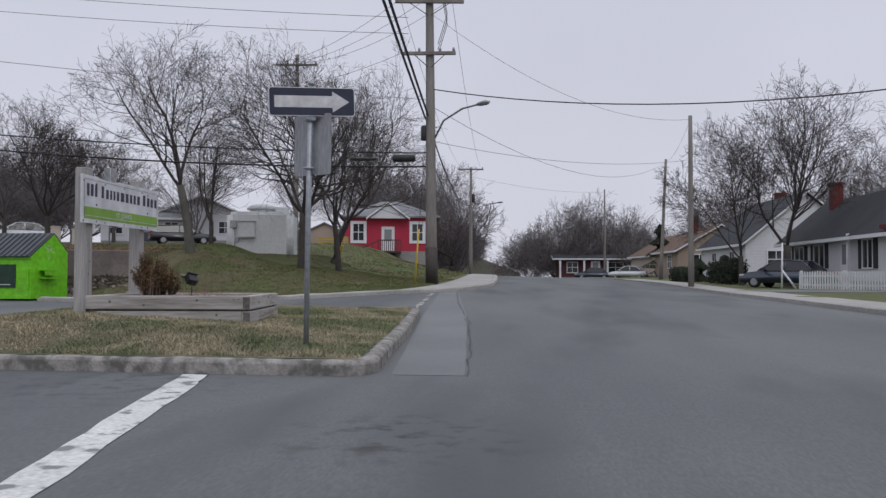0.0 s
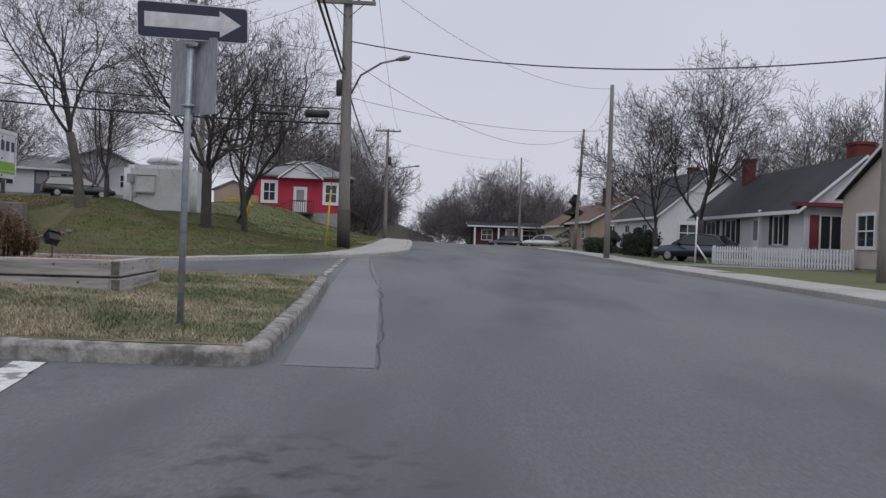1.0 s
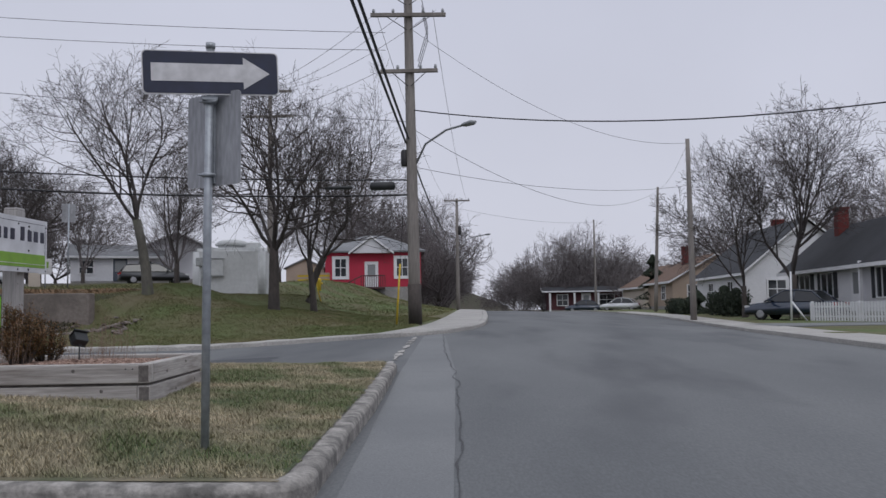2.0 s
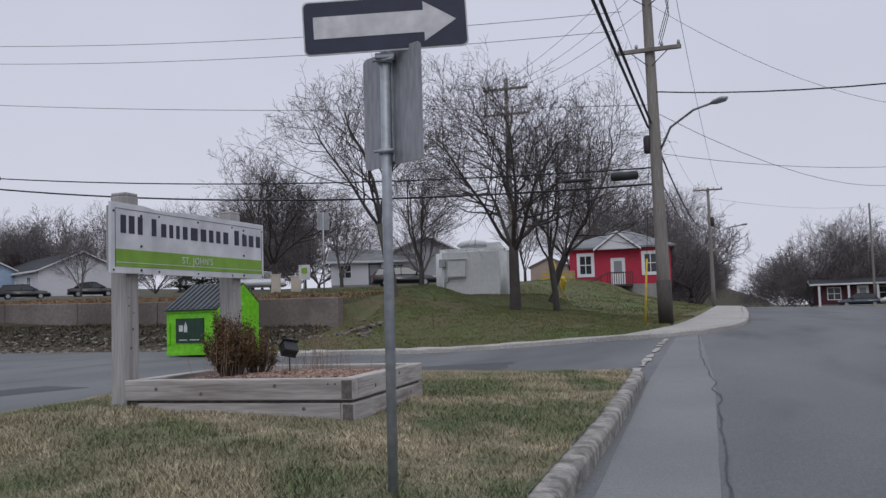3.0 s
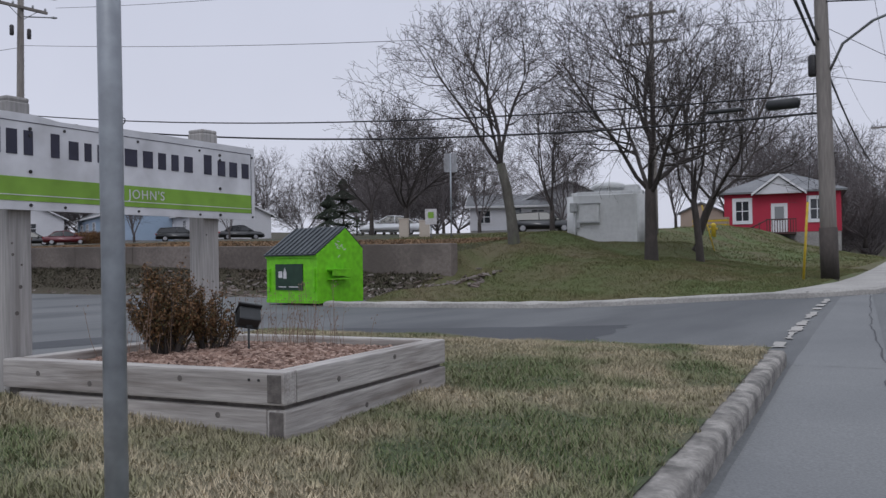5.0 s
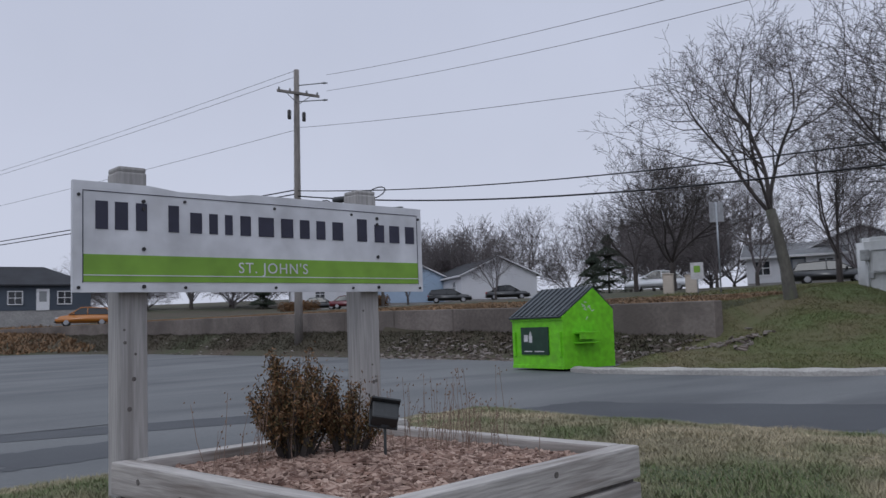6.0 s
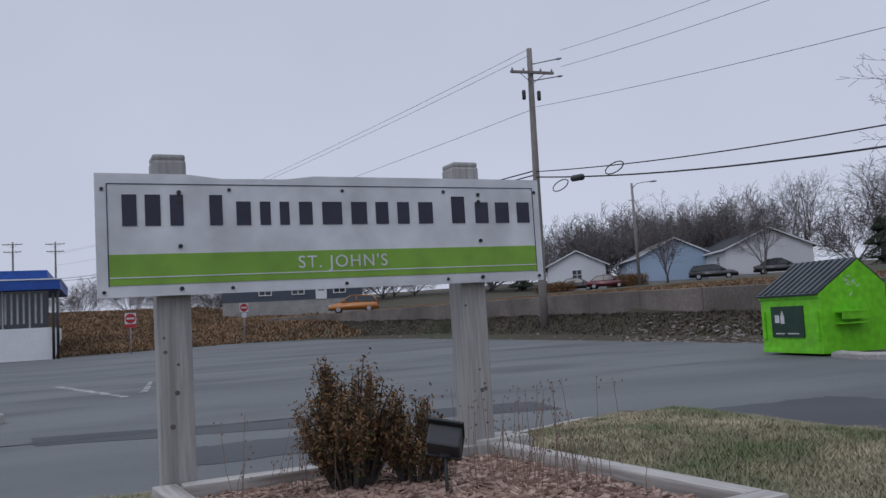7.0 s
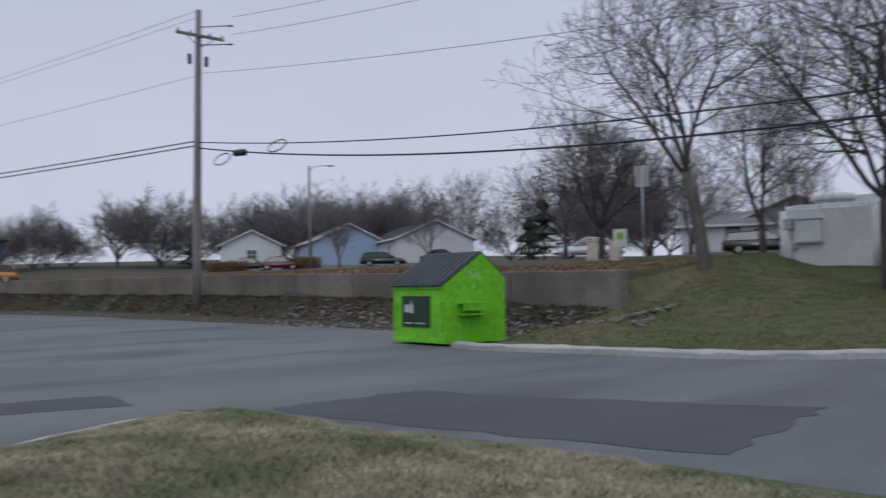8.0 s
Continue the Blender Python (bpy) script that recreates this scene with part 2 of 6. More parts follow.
WSIDE = mat("white_siding", (0.66, 0.66, 0.69), (0.60, 0.60, 0.63), 0.75, 0.35, 6, 0.6, stripes=("z", 0.11, 0.012))
BSIDE = mat("beige_siding", (0.52, 0.455, 0.39), (0.47, 0.41, 0.35), 0.8, 0.35, 6, 0.6, stripes=("z", 0.11, 0.012))
BLUESIDE = mat("blue_siding", (0.36, 0.45, 0.58), (0.31, 0.40, 0.52), 0.8, 0.35, 6, 0.6, stripes=("z", 0.12, 0.012))
TANSIDE = mat("tan_siding", (0.40, 0.31, 0.25), (0.33, 0.26, 0.21), 0.8, 0.35, 6, 0.6, stripes=("z", 0.12, 0.012))
DARKSIDE = mat("dark_siding", (0.075, 0.09, 0.115), (0.055, 0.068, 0.09), 0.7, 0.35, 6, 0.4, stripes=("z", 0.14, 0.01))
SHINGLE = mat("dark_shingle", (0.034, 0.036, 0.042), (0.024, 0.025, 0.03), 0.92, 0.5, 12, 0.7, 0.02)
SHINGLE_G = mat("grey_shingle", (0.21, 0.215, 0.225), (0.16, 0.165, 0.175), 0.92, 0.5, 12, 0.7, 0.02)
SHINGLE_B = mat("brown_shingle", (0.15, 0.095, 0.07), (0.11, 0.07, 0.052), 0.92, 0.5, 12, 0.7, 0.02)
MAROON = mat("maroon_trim", (0.20, 0.03, 0.042), None, 0.7, 1, 8, 0.1)
CHIM = mat("chimney_red", (0.16, 0.035, 0.032), (0.12, 0.028, 0.026), 0.85, 1.2, 10, 0.5, stripes=("z", 0.075, 0.012))
FOUND = mat("foundation", (0.33, 0.32, 0.31), (0.26, 0.25, 0.245), 0.9, 0.8, 10, 0.3)
DECK = mat("deck_dark_wood", (0.085, 0.045, 0.045), (0.06, 0.032, 0.032), 0.85, 2, 10, 0.3)
YELLOW = mat("yellow_guard", (0.52, 0.37, 0.03), (0.45, 0.31, 0.03), 0.6, 2, 10, 0.1)
BLUEF = mat("blue_fascia", (0.02, 0.075, 0.33), (0.018, 0.06, 0.27), 0.5, 0.5, 5, 0.05)
RUBBER = mat("tyre_rubber", (0.02, 0.02, 0.021), None, 0.85, 5, 20, 0.2)
RIM = mat("wheel_rim", (0.45, 0.45, 0.47), (0.36, 0.36, 0.38), 0.35, 5, 20, 0.05, metal=0.7)
WIRE_T = mat("wire_grey", (0.13, 0.13, 0.14), None, 0.7, 1, 8, 0.05)
WIRE = mat("wire_black", (0.03, 0.03, 0.034), None, 0.7, 1, 8, 0.05)
SIGNRED = mat("sign_red", (0.42, 0.03, 0.035), None, 0.5, 2, 10, 0.05)
LAMPGREY = mat("lamp_grey", (0.30, 0.31, 0.32), (0.24, 0.25, 0.26), 0.5, 2, 12, 0.1, metal=0.4)


def glass(name, col, rough=0.08):
    m = bpy.data.materials.new(name)
    m.use_nodes = True
    b = m.node_tree.nodes["Principled BSDF"]
    b.inputs["Base Color"].default_value = (*col, 1)
    b.inputs["Roughness"].default_value = rough
    b.inputs["Specular IOR Level"].default_value = 0.6
    return m


PANE = glass("window_pane", (0.022, 0.025, 0.03))
PANE_L = glass("curtained_pane", (0.24, 0.25, 0.26), 0.2)
CARGLASS = glass("car_glass", (0.014, 0.016, 0.019), 0.05)
LENS = glass("headlight_lens", (0.5, 0.5, 0.5), 0.1)
TAIL = glass("tail_light_lens", (0.3, 0.01, 0.01), 0.15)


def paint(name, col):
    m = glass(name, col, 0.28)
    b = m.node_tree.nodes["Principled BSDF"]
    b.inputs["Coat Weight"].default_value = 0.6
    return m


MAROON_D = mat("dark_maroon_siding", (0.085, 0.028, 0.034), None, 0.8, 1, 8, 0.3, stripes=("z", 0.12, 0.01))
CAR_ORANGE, CAR_NAVY = paint("orange_car_paint", (0.42, 0.15, 0.02)), paint("navy_car_paint", (0.012, 0.022, 0.045))
CAR_WHITE, CAR_BLACK = paint("white_car_paint", (0.6, 0.61, 0.63)), paint("black_car_paint", (0.012, 0.013, 0.015))
CAR_RED = paint("red_car_paint", (0.12, 0.012, 0.02))


# ---- building helpers ----
def to_mesh(name, bm, material):
    me = bpy.data.meshes.new(name)
    bm.to_mesh(me)
    bm.free()
    for mm in (material if isinstance(material, (list, tuple)) else [material]):
        me.materials.append(mm)
    return me


def part(name, bm, material, parent=None, label="", at=None):
    """Links a bmesh as one mesh object under a thing or a part."""
    ob = new(name, to_mesh(name, bm, material))
    ob.parent = parent
    if at is not None:
        ob.matrix_basis = at
    if label:
        tagged(ob, label)
    return ob


def thing(name, label, category, at, group="", kind=""):
    ob = new(name)
    ob.matrix_basis = at
    ob.empty_display_size = 0.2
    return tagged(ob, label, category, group, kind)


def box(bm, x0, x1, y0, y1, z0, z1, bevel=0.0, m=None, mi=0):
    r = bmesh.ops.create_cube(bm, size=1.0)
    vs = r["verts"]
    for v in vs:
        v.co = Vector((x0 + (v.co.x + 0.5) * (x1 - x0), y0 + (v.co.y + 0.5) * (y1 - y0), z0 + (v.co.z + 0.5) * (z1 - z0)))
    if bevel:
        edges = list({e for v in vs for e in v.link_edges})
        r2 = bmesh.ops.bevel(bm, geom=edges, offset=bevel, segments=2, affect="EDGES", profile=0.6)
        vs = list({v for f in r2["faces"] for v in f.verts} | {v for v in vs if v.is_valid})
    if m is not None:
        bmesh.ops.transform(bm, matrix=m, verts=vs)
    if mi:
        for f in {f for v in vs for f in v.link_faces}:
            f.material_index = mi
    return vs


def one_box(*a, **k):
    bm = bmesh.new()
    box(bm, *a, **k)
    return bm


def tube(bm, pts, radii, n=8, caps=True):
    """A tapered tube along a line of points."""
    pts = [Vector(p) for p in pts]
    if not isinstance(radii, (list, tuple)):
        radii = [radii] * len(pts)
    rings = []
    up = Vector((0, 0, 1))
    for i, p in enumerate(pts):
        d = (pts[min(i + 1, len(pts) - 1)] - pts[max(i - 1, 0)]).normalized()
        side = d.cross(up if abs(d.z) < 0.95 else Vector((1, 0, 0))).normalized()
        other = side.cross(d).normalized()
        rings.append([bm.verts.new(p + (side * math.cos(k * math.tau / n) + other * math.sin(k * math.tau / n)) * radii[i]) for k in range(n)])
    for a, b in zip(rings, rings[1:]):
        for k in range(n):
            f = bm.faces.new((a[k], a[(k + 1) % n], b[(k + 1) % n], b[k]))
            f.smooth = n > 5
    if caps:
        bm.faces.new(rings[0][::-1])
        bm.faces.new(rings[-1])


def one_tube(pts, radii, n=8):
    bm = bmesh.new()
    tube(bm, pts, radii, n)
    bmesh.ops.recalc_face_normals(bm, faces=bm.faces)
    return bm


def prism(bm, outline, a, b, axis="x"):
    """An outline of (u, z) pairs, drawn out from a to b along an axis."""
    def place(u, z, w):
        return (w, u, z) if axis == "x" else ((u, w, z) if axis == "y" else (u, z, w))
    lo = [bm.verts.new(place(u, z, a)) for u, z in outline]
    hi = [bm.verts.new(place(u, z, b)) for u, z in outline]
    bm.faces.new(lo)
    bm.faces.new(hi[::-1])
    for i in range(len(lo)):
        j = (i + 1) % len(lo)
        bm.faces.new((lo[i], hi[i], hi[j], lo[j]))
    bmesh.ops.recalc_face_normals(bm, faces=bm.faces)


def one_prism(outline, a, b, axis="x"):
    bm = bmesh.new()
    prism(bm, outline, a, b, axis)
    return bm


def sheet(name, verts, faces, material, smooth=True):
    me = bpy.data.meshes.new(name)
    me.from_pydata(verts, [], faces)
    me.materials.append(material)
    if smooth:
        me.polygons.foreach_set("use_smooth", [True] * len(me.polygons))
    me.update()
    return new(name, me)


# ---- the lie of the land ----
def ease(a, b, v):
    u = np.clip((v - a) / (b - a), 0, 1)
    return u * u * (3 - 2 * u)


def asphalt_z(x, y):
    """Height of the street and the car park."""
    left = np.interp(y, [-30, 2, 9.4, 17, 32, 50, 80, 130, 220], [0.15, 0.33, 0.42, 0.57, 1.0, 1.26, 1.32, 0.6, -1.5])
    right = np.interp(y, [-30, 2, 15, 30, 45, 70, 90, 130, 220], [0.2, 0.38, 0.55, 0.63, 0.64, 0.9, 1.15, 0.5, -1.5])
    lot = np.interp(y, [-30, 8, 24, 32, 45, 60, 200], [0.33, 0.42, 0.54, 0.57, 0.75, 1.55, 1.6])
    street = left + (right - left) * ease(-1, 9, x)
    return street + (lot - left) * ease(-0.6, -8.5, x)


REGION = np.array([(8.5, -30), (7.95, 17), (8.3, 32), (9.5, 45), (10.2, 62), (9.2, 78), (6.5, 95), (3, 112), (-2, 140), (-14, 140), (-9, 118), (-4.6, 98), (-2.4, 80), (-1.3, 60), (-0.5, 40), (-0.3, 33),
                   (-0.5, 29.5), (-1.1, 27.4), (-2.0, 26.5), (-3.5, 26.6), (-6, 26.2), (-10, 25.6), (-12.4, 25.1), (-13.6, 25.6), (-13.9, 27.8), (-16, 28.3), (-20, 28.7),
                   (-33, 29.0), (-50, 29.2), (-66, 27), (-72, 22), (-66, 13), (-63, 5), (-60, -30)])


def outside(x, y):
    """Distance to the paved region: above 0 outside it, below 0 within."""
    best = np.full(np.shape(x), 1e9)
    inside = np.zeros(np.shape(x), bool)
    for (ax, ay), (bx, by) in zip(REGION, np.roll(REGION, -1, 0)):
        ex, ey = bx - ax, by - ay
        u = np.clip(((x - ax) * ex + (y - ay) * ey) / (ex * ex + ey * ey), 0, 1)
        best = np.minimum(best, np.hypot(x - ax - u * ex, y - ay - u * ey))
        cross = (ay > y) != (by > y)
        xi = ax + (y - ay) * ex / (ey if abs(ey) > 1e-9 else 1e-9)
        inside ^= cross & (x < xi)
    return np.where(inside, -best, best)


WALL_X, WALL_Y = [-84, -78, -64, -50, -33, -20, -12.6], [25.5, 27.5, 30.2, 31.4, 31.3, 31.0, 30.5]
WALL_TOP, WALL_BASE = [2.5, 2.52, 2.55, 2.55, 2.45, 2.2, 2.12], [2.3, 2.15, 1.9, 1.75, 1.66, 1.48, 1.25]


def ground_z(x, y):
    """Height of the unpaved ground."""
    d = outside(x, y)
    base = asphalt_z(x, y)
    path_edge = np.interp(y, [26.75, 28.2, 30, 33, 40, 60, 80, 140], [-2.9, -2.5, -2.1, -2.0, -2.2, -3.0, -4.1, -16])
    d = np.where((y > 26.7) & (x > -12) & (x < 4), np.minimum(d, path_edge - x), d)
    rise = np.interp(d, [-1, 0, 0.3, 2.5, 5, 7, 10, 40, 90, 300], [-0.12, -0.05, 0.1, 0.45, 1.35, 1.95, 2.05, 2.7, 3.4, 3.4])
    low_rise = np.interp(d, [-1, 0, 0.3, 2.5, 5, 7, 12, 40, 90, 300], [-0.12, -0.05, 0.1, 0.3, 0.85, 1.1, 1.42, 2.6, 3.4, 3.4])
    mound = base + low_rise + (rise - low_rise) * ease(-9.0, -12.2, x)
    yw = np.interp(x, WALL_X, WALL_Y)
    top, foot = np.interp(x, WALL_X, WALL_TOP), np.interp(x, WALL_X, WALL_BASE)
    frac = np.clip(d / np.maximum(d + (yw - y), 0.2), 0, 1)
    low = base - 0.05 + (foot - base + 0.05) * ease(0, 1, frac)
    high = top + np.interp(y - yw, [0, 0.2, 4, 22, 46, 130], [0, 0.02, 0.18, 1.0, 1.85, 4.6]) + 0.06 * np.clip(-88 - x, 0, 60) * ease(36, 52, y)
    walled = np.where(y > yw, high, low)
    west = ease(-12.0, -13.2, x)
    z = mound + (walled - mound) * west
    field = base + np.interp(d, [-1, 0, 3, 30, 200], [-0.12, -0.03, 0.3, 3.9, 4.4])
    far_west = ease(-76, -90, x) * ease(34, 20, y)
    z = z + (field - z) * np.maximum(far_west, ease(23, 15, y) * ease(-55, -60, x))
    z = np.where(x > 4, base + np.interp(d, [-1, 0, 0.3, 60], [-0.12, -0.05, 0.09, 0.2]), z)
    z = z + (2.24 - z) * ease(4.6, 2.6, np.hypot(x + 11.4, y - 40.8))
    bumps = 0.03 * np.sin(x * 1.7 + y * 0.6) * np.sin(y * 1.3 - x * 0.4)
    return np.where(d < 0, base - 0.12, z + bumps * np.clip(d, 0, 1))


def gz(x, y):
    return float(ground_z(np.array([x], float), np.array([y], float))[0])


def az(x, y):
    return float(asphalt_z(np.array([x], float), np.array([y], float))[0])


def steps(*runs):
    out = []
    for a, b, s in runs:
        out += list(np.arange(a, b, s))
    return np.array(out + [runs[-1][1]], float)


def grid(name, xs, ys, height, material, keep=None):
    X, Y = np.meshgrid(xs, ys)
    Z = height(X.ravel(), Y.ravel())
    verts = np.column_stack([X.ravel(), Y.ravel(), Z]).tolist()
    nx = len(xs)
    faces = []
    ok = None if keep is None else keep(X.ravel(), Y.ravel())
    for j in range(len(ys) - 1):
        for i in range(nx - 1):
            q = (j * nx + i, j * nx + i + 1, (j + 1) * nx + i + 1, (j + 1) * nx + i)
            if ok is None or any(ok[k] for k in q):
                faces.append(q)
    return sheet(name, verts, faces, material)


ground = grid("ground", steps((-900, -120, 60), (-120, -40, 2), (-40, 12, 0.4), (12, 60, 2), (60, 900, 60)),
              steps((-600, -40, 80), (-40, 20, 3), (20, 24, 1), (24, 42, 0.4), (42, 130, 2.5), (130, 1500, 60)), ground_z, EARTH)
for poly in ground.data.polygons:
    c = poly.center
    if (-13.0 < c.x < 4 and 24 < c.y < 80) or (c.x > 4 and c.y < 130):
        poly.material_index = 1
ground.data.materials.append(MOUND)
tagged(ground, "rough grass, earth and banks round the car park and street", "ground", kind="structure")
road = grid("road", steps((-78, -20, 2), (-20, 14, 0.5)), steps((-30, 0, 2), (0, 34, 0.5), (34, 140, 2)), asphalt_z, ASPHALT, keep=lambda x, y: outside(x, y) < 0.35)
tagged(road, "worn grey asphalt street rising to a low crest", "road", kind="structure")


# ---- kerbs, walks, patches ----
def ribbon(name, pts, half, height, material, label, zf=asphalt_z, below=0.2, seed=1, wobble=0.012, step=0.35, category="kerb"):
    """A worn kerb of rough rounded section along a line on the asphalt."""
    rnd = random.Random(seed)
    line = []
    for (ax, ay), (bx, by) in zip(pts, pts[1:]):
        k = max(1, int(math.hypot(bx - ax, by - ay) / step))
        line += [(ax + (bx - ax) * i / k, ay + (by - ay) * i / k) for i in range(k)]
    line.append(pts[-1])
    section = [(-1, -1), (-1, 0.86), (-0.9, 0.97), (-0.4, 1), (0.4, 0.99), (0.8, 0.93), (1.02, 0.7), (1.1, -1)]
    bm = bmesh.new()
    rings = []
    for i, (x, y) in enumerate(line):
        nx, ny = line[min(i + 1, len(line) - 1)][0] - line[max(i - 1, 0)][0], line[min(i + 1, len(line) - 1)][1] - line[max(i - 1, 0)][1]
        s = math.hypot(nx, ny) or 1
        px, py = ny / s, -nx / s
        base = az(x, y)
        ring = []
        for u, v in section:
            j = wobble * 1.6 * noise.fractal(Vector((x * 2.3, y * 2.3, u * 1.5 + seed)), 1.0, 2.0, 3)
            z = base + (height * v if v > 0 else -below) + (wobble * 1.5 * noise.fractal(Vector((x * 3.1 + 7, y * 3.1, u + seed)), 1.0, 2.0, 3) if v > 0 else 0)
            ring.append(bm.verts.new((x + px * (half * u + j), y + py * (half * u + j), z)))
        rings.append(ring)
    for a, b in zip(rings, rings[1:]):
        for k in range(len(section) - 1):
            bm.faces.new((a[k], b[k], b[k + 1], a[k + 1])).smooth = 0 < k < 6
    bm.faces.new(rings[0])
    bm.faces.new(rings[-1][::-1])
    bmesh.ops.recalc_face_normals(bm, faces=bm.faces)
    return tagged(part(name, bm, material), label, category, kind="structure")


def laid(name, outline, lift, material, label, category, n=14, ragged=0.03, seed=3, kind="structure"):
    """A thin patch on the asphalt: four corners, filled by a grid that follows the surface."""
    rnd = random.Random(seed)
    a, b, c, d = [Vector((*p, 0)) for p in outline]
    verts, faces = [], []
    for j in range(n + 1):
        for i in range(n + 1):
            u, v = i / n, j / n
            p = (a * (1 - u) + b * u) * (1 - v) + (d * (1 - u) + c * u) * v
            if i in (0, n) or j in (0, n):
                p += Vector((rnd.uniform(-ragged, ragged), rnd.uniform(-ragged, ragged), 0))
            verts.append((p.x, p.y, az(p.x, p.y) + lift))
    for j in range(n):
        for i in range(n):
            k = j * (n + 1) + i
            faces.append((k, k + 1, k + n + 2, k + n + 1))
    return tagged(sheet(name, verts, faces, material), label, category, kind=kind)


ISLAND = [(-8.3, 9.55), (-0.72, 9.5), (-1.06, 17.2), (-8.5, 16.9)]
KERB_X, KERB_Y = [-0.51, -0.52, -0.63, -0.76, -0.91, -1.12], [9.35, 9.6, 11.2, 13.2, 15.0, 17.3]
ribbon("kerb_front", [(-12, 9.5), (-8.3, 9.42), (-4, 9.36), (-1.0, 9.3), (-0.7, 9.3), (-0.56, 9.37), *zip(KERB_X[1:], KERB_Y[1:])], 0.085, 0.14, KERB,
       "broken weathered concrete kerb round the grass island", seed=4, wobble=0.005, step=0.06)
ribbon("kerb_back", [(-1.3, 17.3), (-2.2, 17.5), (-4.5, 17.5), (-8.4, 16.7)], 0.09, 0.05, KERB, "low sunken concrete edging behind the grass island", seed=5)
ribbon("kerb_side", [(-8.4, 16.6), (-7.7, 15.0), (-7.1, 12.8), (-7.0, 11.0), (-7.2, 9.7)], 0.2, 0.11, WALK, "pale concrete edging on the car park side of the island", seed=6)
ribbon("kerb_mound", [(-13.3, 25.35), (-12.4, 25.05), (-10, 25.55), (-6, 26.15), (-3.5, 26.55), (-2.2, 26.5)], 0.17, 0.13, WALK, "pale concrete kerb along the foot of the grass mound", seed=7, wobble=0.02, step=0.3)
ribbon("kerb_street", [(-2.3, 26.5), (-1.15, 27.3), (-0.55, 29.4), (-0.35, 31.5), (-0.33, 33), (-0.5, 40), (-1.3, 60), (-2.4, 80)], 0.11, 0.12, WALK, "concrete street kerb beside the pavement", seed=8)
ribbon("kerb_opposite", [(8.5, -30), (7.95, 17), (8.3, 32), (9.5, 45), (10.2, 62), (9.2, 78), (6.5, 95)], 0.1, 0.12, WALK, "concrete kerb on the house side of the street", seed=9, step=1.0, wobble=0.006)


def strip(name, left, right, lift, material, label, kind="structure", cat="pavement", thick=0.25):
    """A paved strip between two lines of points, with a thickness."""
    bm = bmesh.new()
    rows = []
    for (ax, ay), (bx, by) in zip(left, right):
        pa, pb = (ax, ay, az(ax, ay) + lift), (bx, by, az(bx, by) + lift)
        rows.append([bm.verts.new(pa), bm.verts.new(pb), bm.verts.new((bx, by, pb[2] - thick)), bm.verts.new((ax, ay, pa[2] - thick))])
    for a, b in zip(rows, rows[1:]):
        for k in range(4):
            bm.faces.new((a[k], a[(k + 1) % 4], b[(k + 1) % 4], b[k]))
    bmesh.ops.recalc_face_normals(bm, faces=bm.faces)
    return tagged(part(name, bm, material), label, cat, kind=kind)


strip("pavement_left", [(-2.9, 26.75), (-2.5, 28.2), (-2.1, 30.0), (-2.0, 33), (-2.2, 40), (-3.0, 60), (-4.1, 80)], [(-1.95, 26.62), (-1.08, 27.5), (-0.45, 29.5), (-0.22, 33), (-0.4, 40), (-1.2, 60), (-2.3, 80)], 0.118, WALK,
      "pale concrete pavement curving up beside the street")
for (y0, y1) in ((-20, 17), (17.02, 31.98), (32, 45), (45.02, 62), (62.02, 78)):
    xs2 = [float(np.interp(yy, [-30, 17, 32, 45, 62, 78], [8.5, 7.95, 8.3, 9.5, 10.2, 9.2])) for yy in (y0, y1)]
    strip("pavement_right", [(xs2[0] + 0.1, y0), (xs2[1] + 0.1, y1)], [(xs2[0] + 1.6, y0), (xs2[1] + 1.6, y1)], 0.118, WALK, "concrete pavement in front of the houses")

# island lawn: a shallow dome inside its kerb
def island_z(x, y):
    west = np.interp(y, [9.5, 12.8, 15, 16.7], [-7.0, -7.0, -7.6, -8.4])
    edge = np.minimum.reduce([(x - west) * 0.75, np.interp(y, KERB_Y, KERB_X) - 0.06 - x, y - 9.36, 17.45 - y])
    rim = asphalt_z(x, y) + 0.143
    bumps = 0.012 * np.sin(3 * x + 1.3 * y) * np.sin(2.4 * y) + 0.010 * np.sin(7.1 * x - 2 * y) * np.sin(5.3 * y + x)
    return rim + np.maximum(0.735 + 0.048 * np.clip(-2.4 - x, 0, 2) - rim, 0) * ease(0.0, 1.5, edge) + bumps * ease(0, 0.4, edge)


lawn = grid("lawn", np.linspace(-8.4, -0.55, 80), np.linspace(9.34, 17.5, 80), lambda x, y: island_z(np.minimum(x, np.interp(y, KERB_Y, KERB_X) - 0.06), y), LAWN)
for v in lawn.data.vertices:
    v.co.x = max(v.co.x, float(np.interp(v.co.y, [9.5, 12.8, 15, 16.7], [-7.05, -7.0, -7.6, -8.35])))
    v.co.x = min(v.co.x, float(np.interp(v.co.y, KERB_Y, KERB_X)) - 0.065)
    v.co.y = min(v.co.y, 17.45 - max(0.0, -4.5 - v.co.x) * 0.19)
tagged(lawn, "patchy straw and green grass island inside a kerb", "lawn", kind="structure")


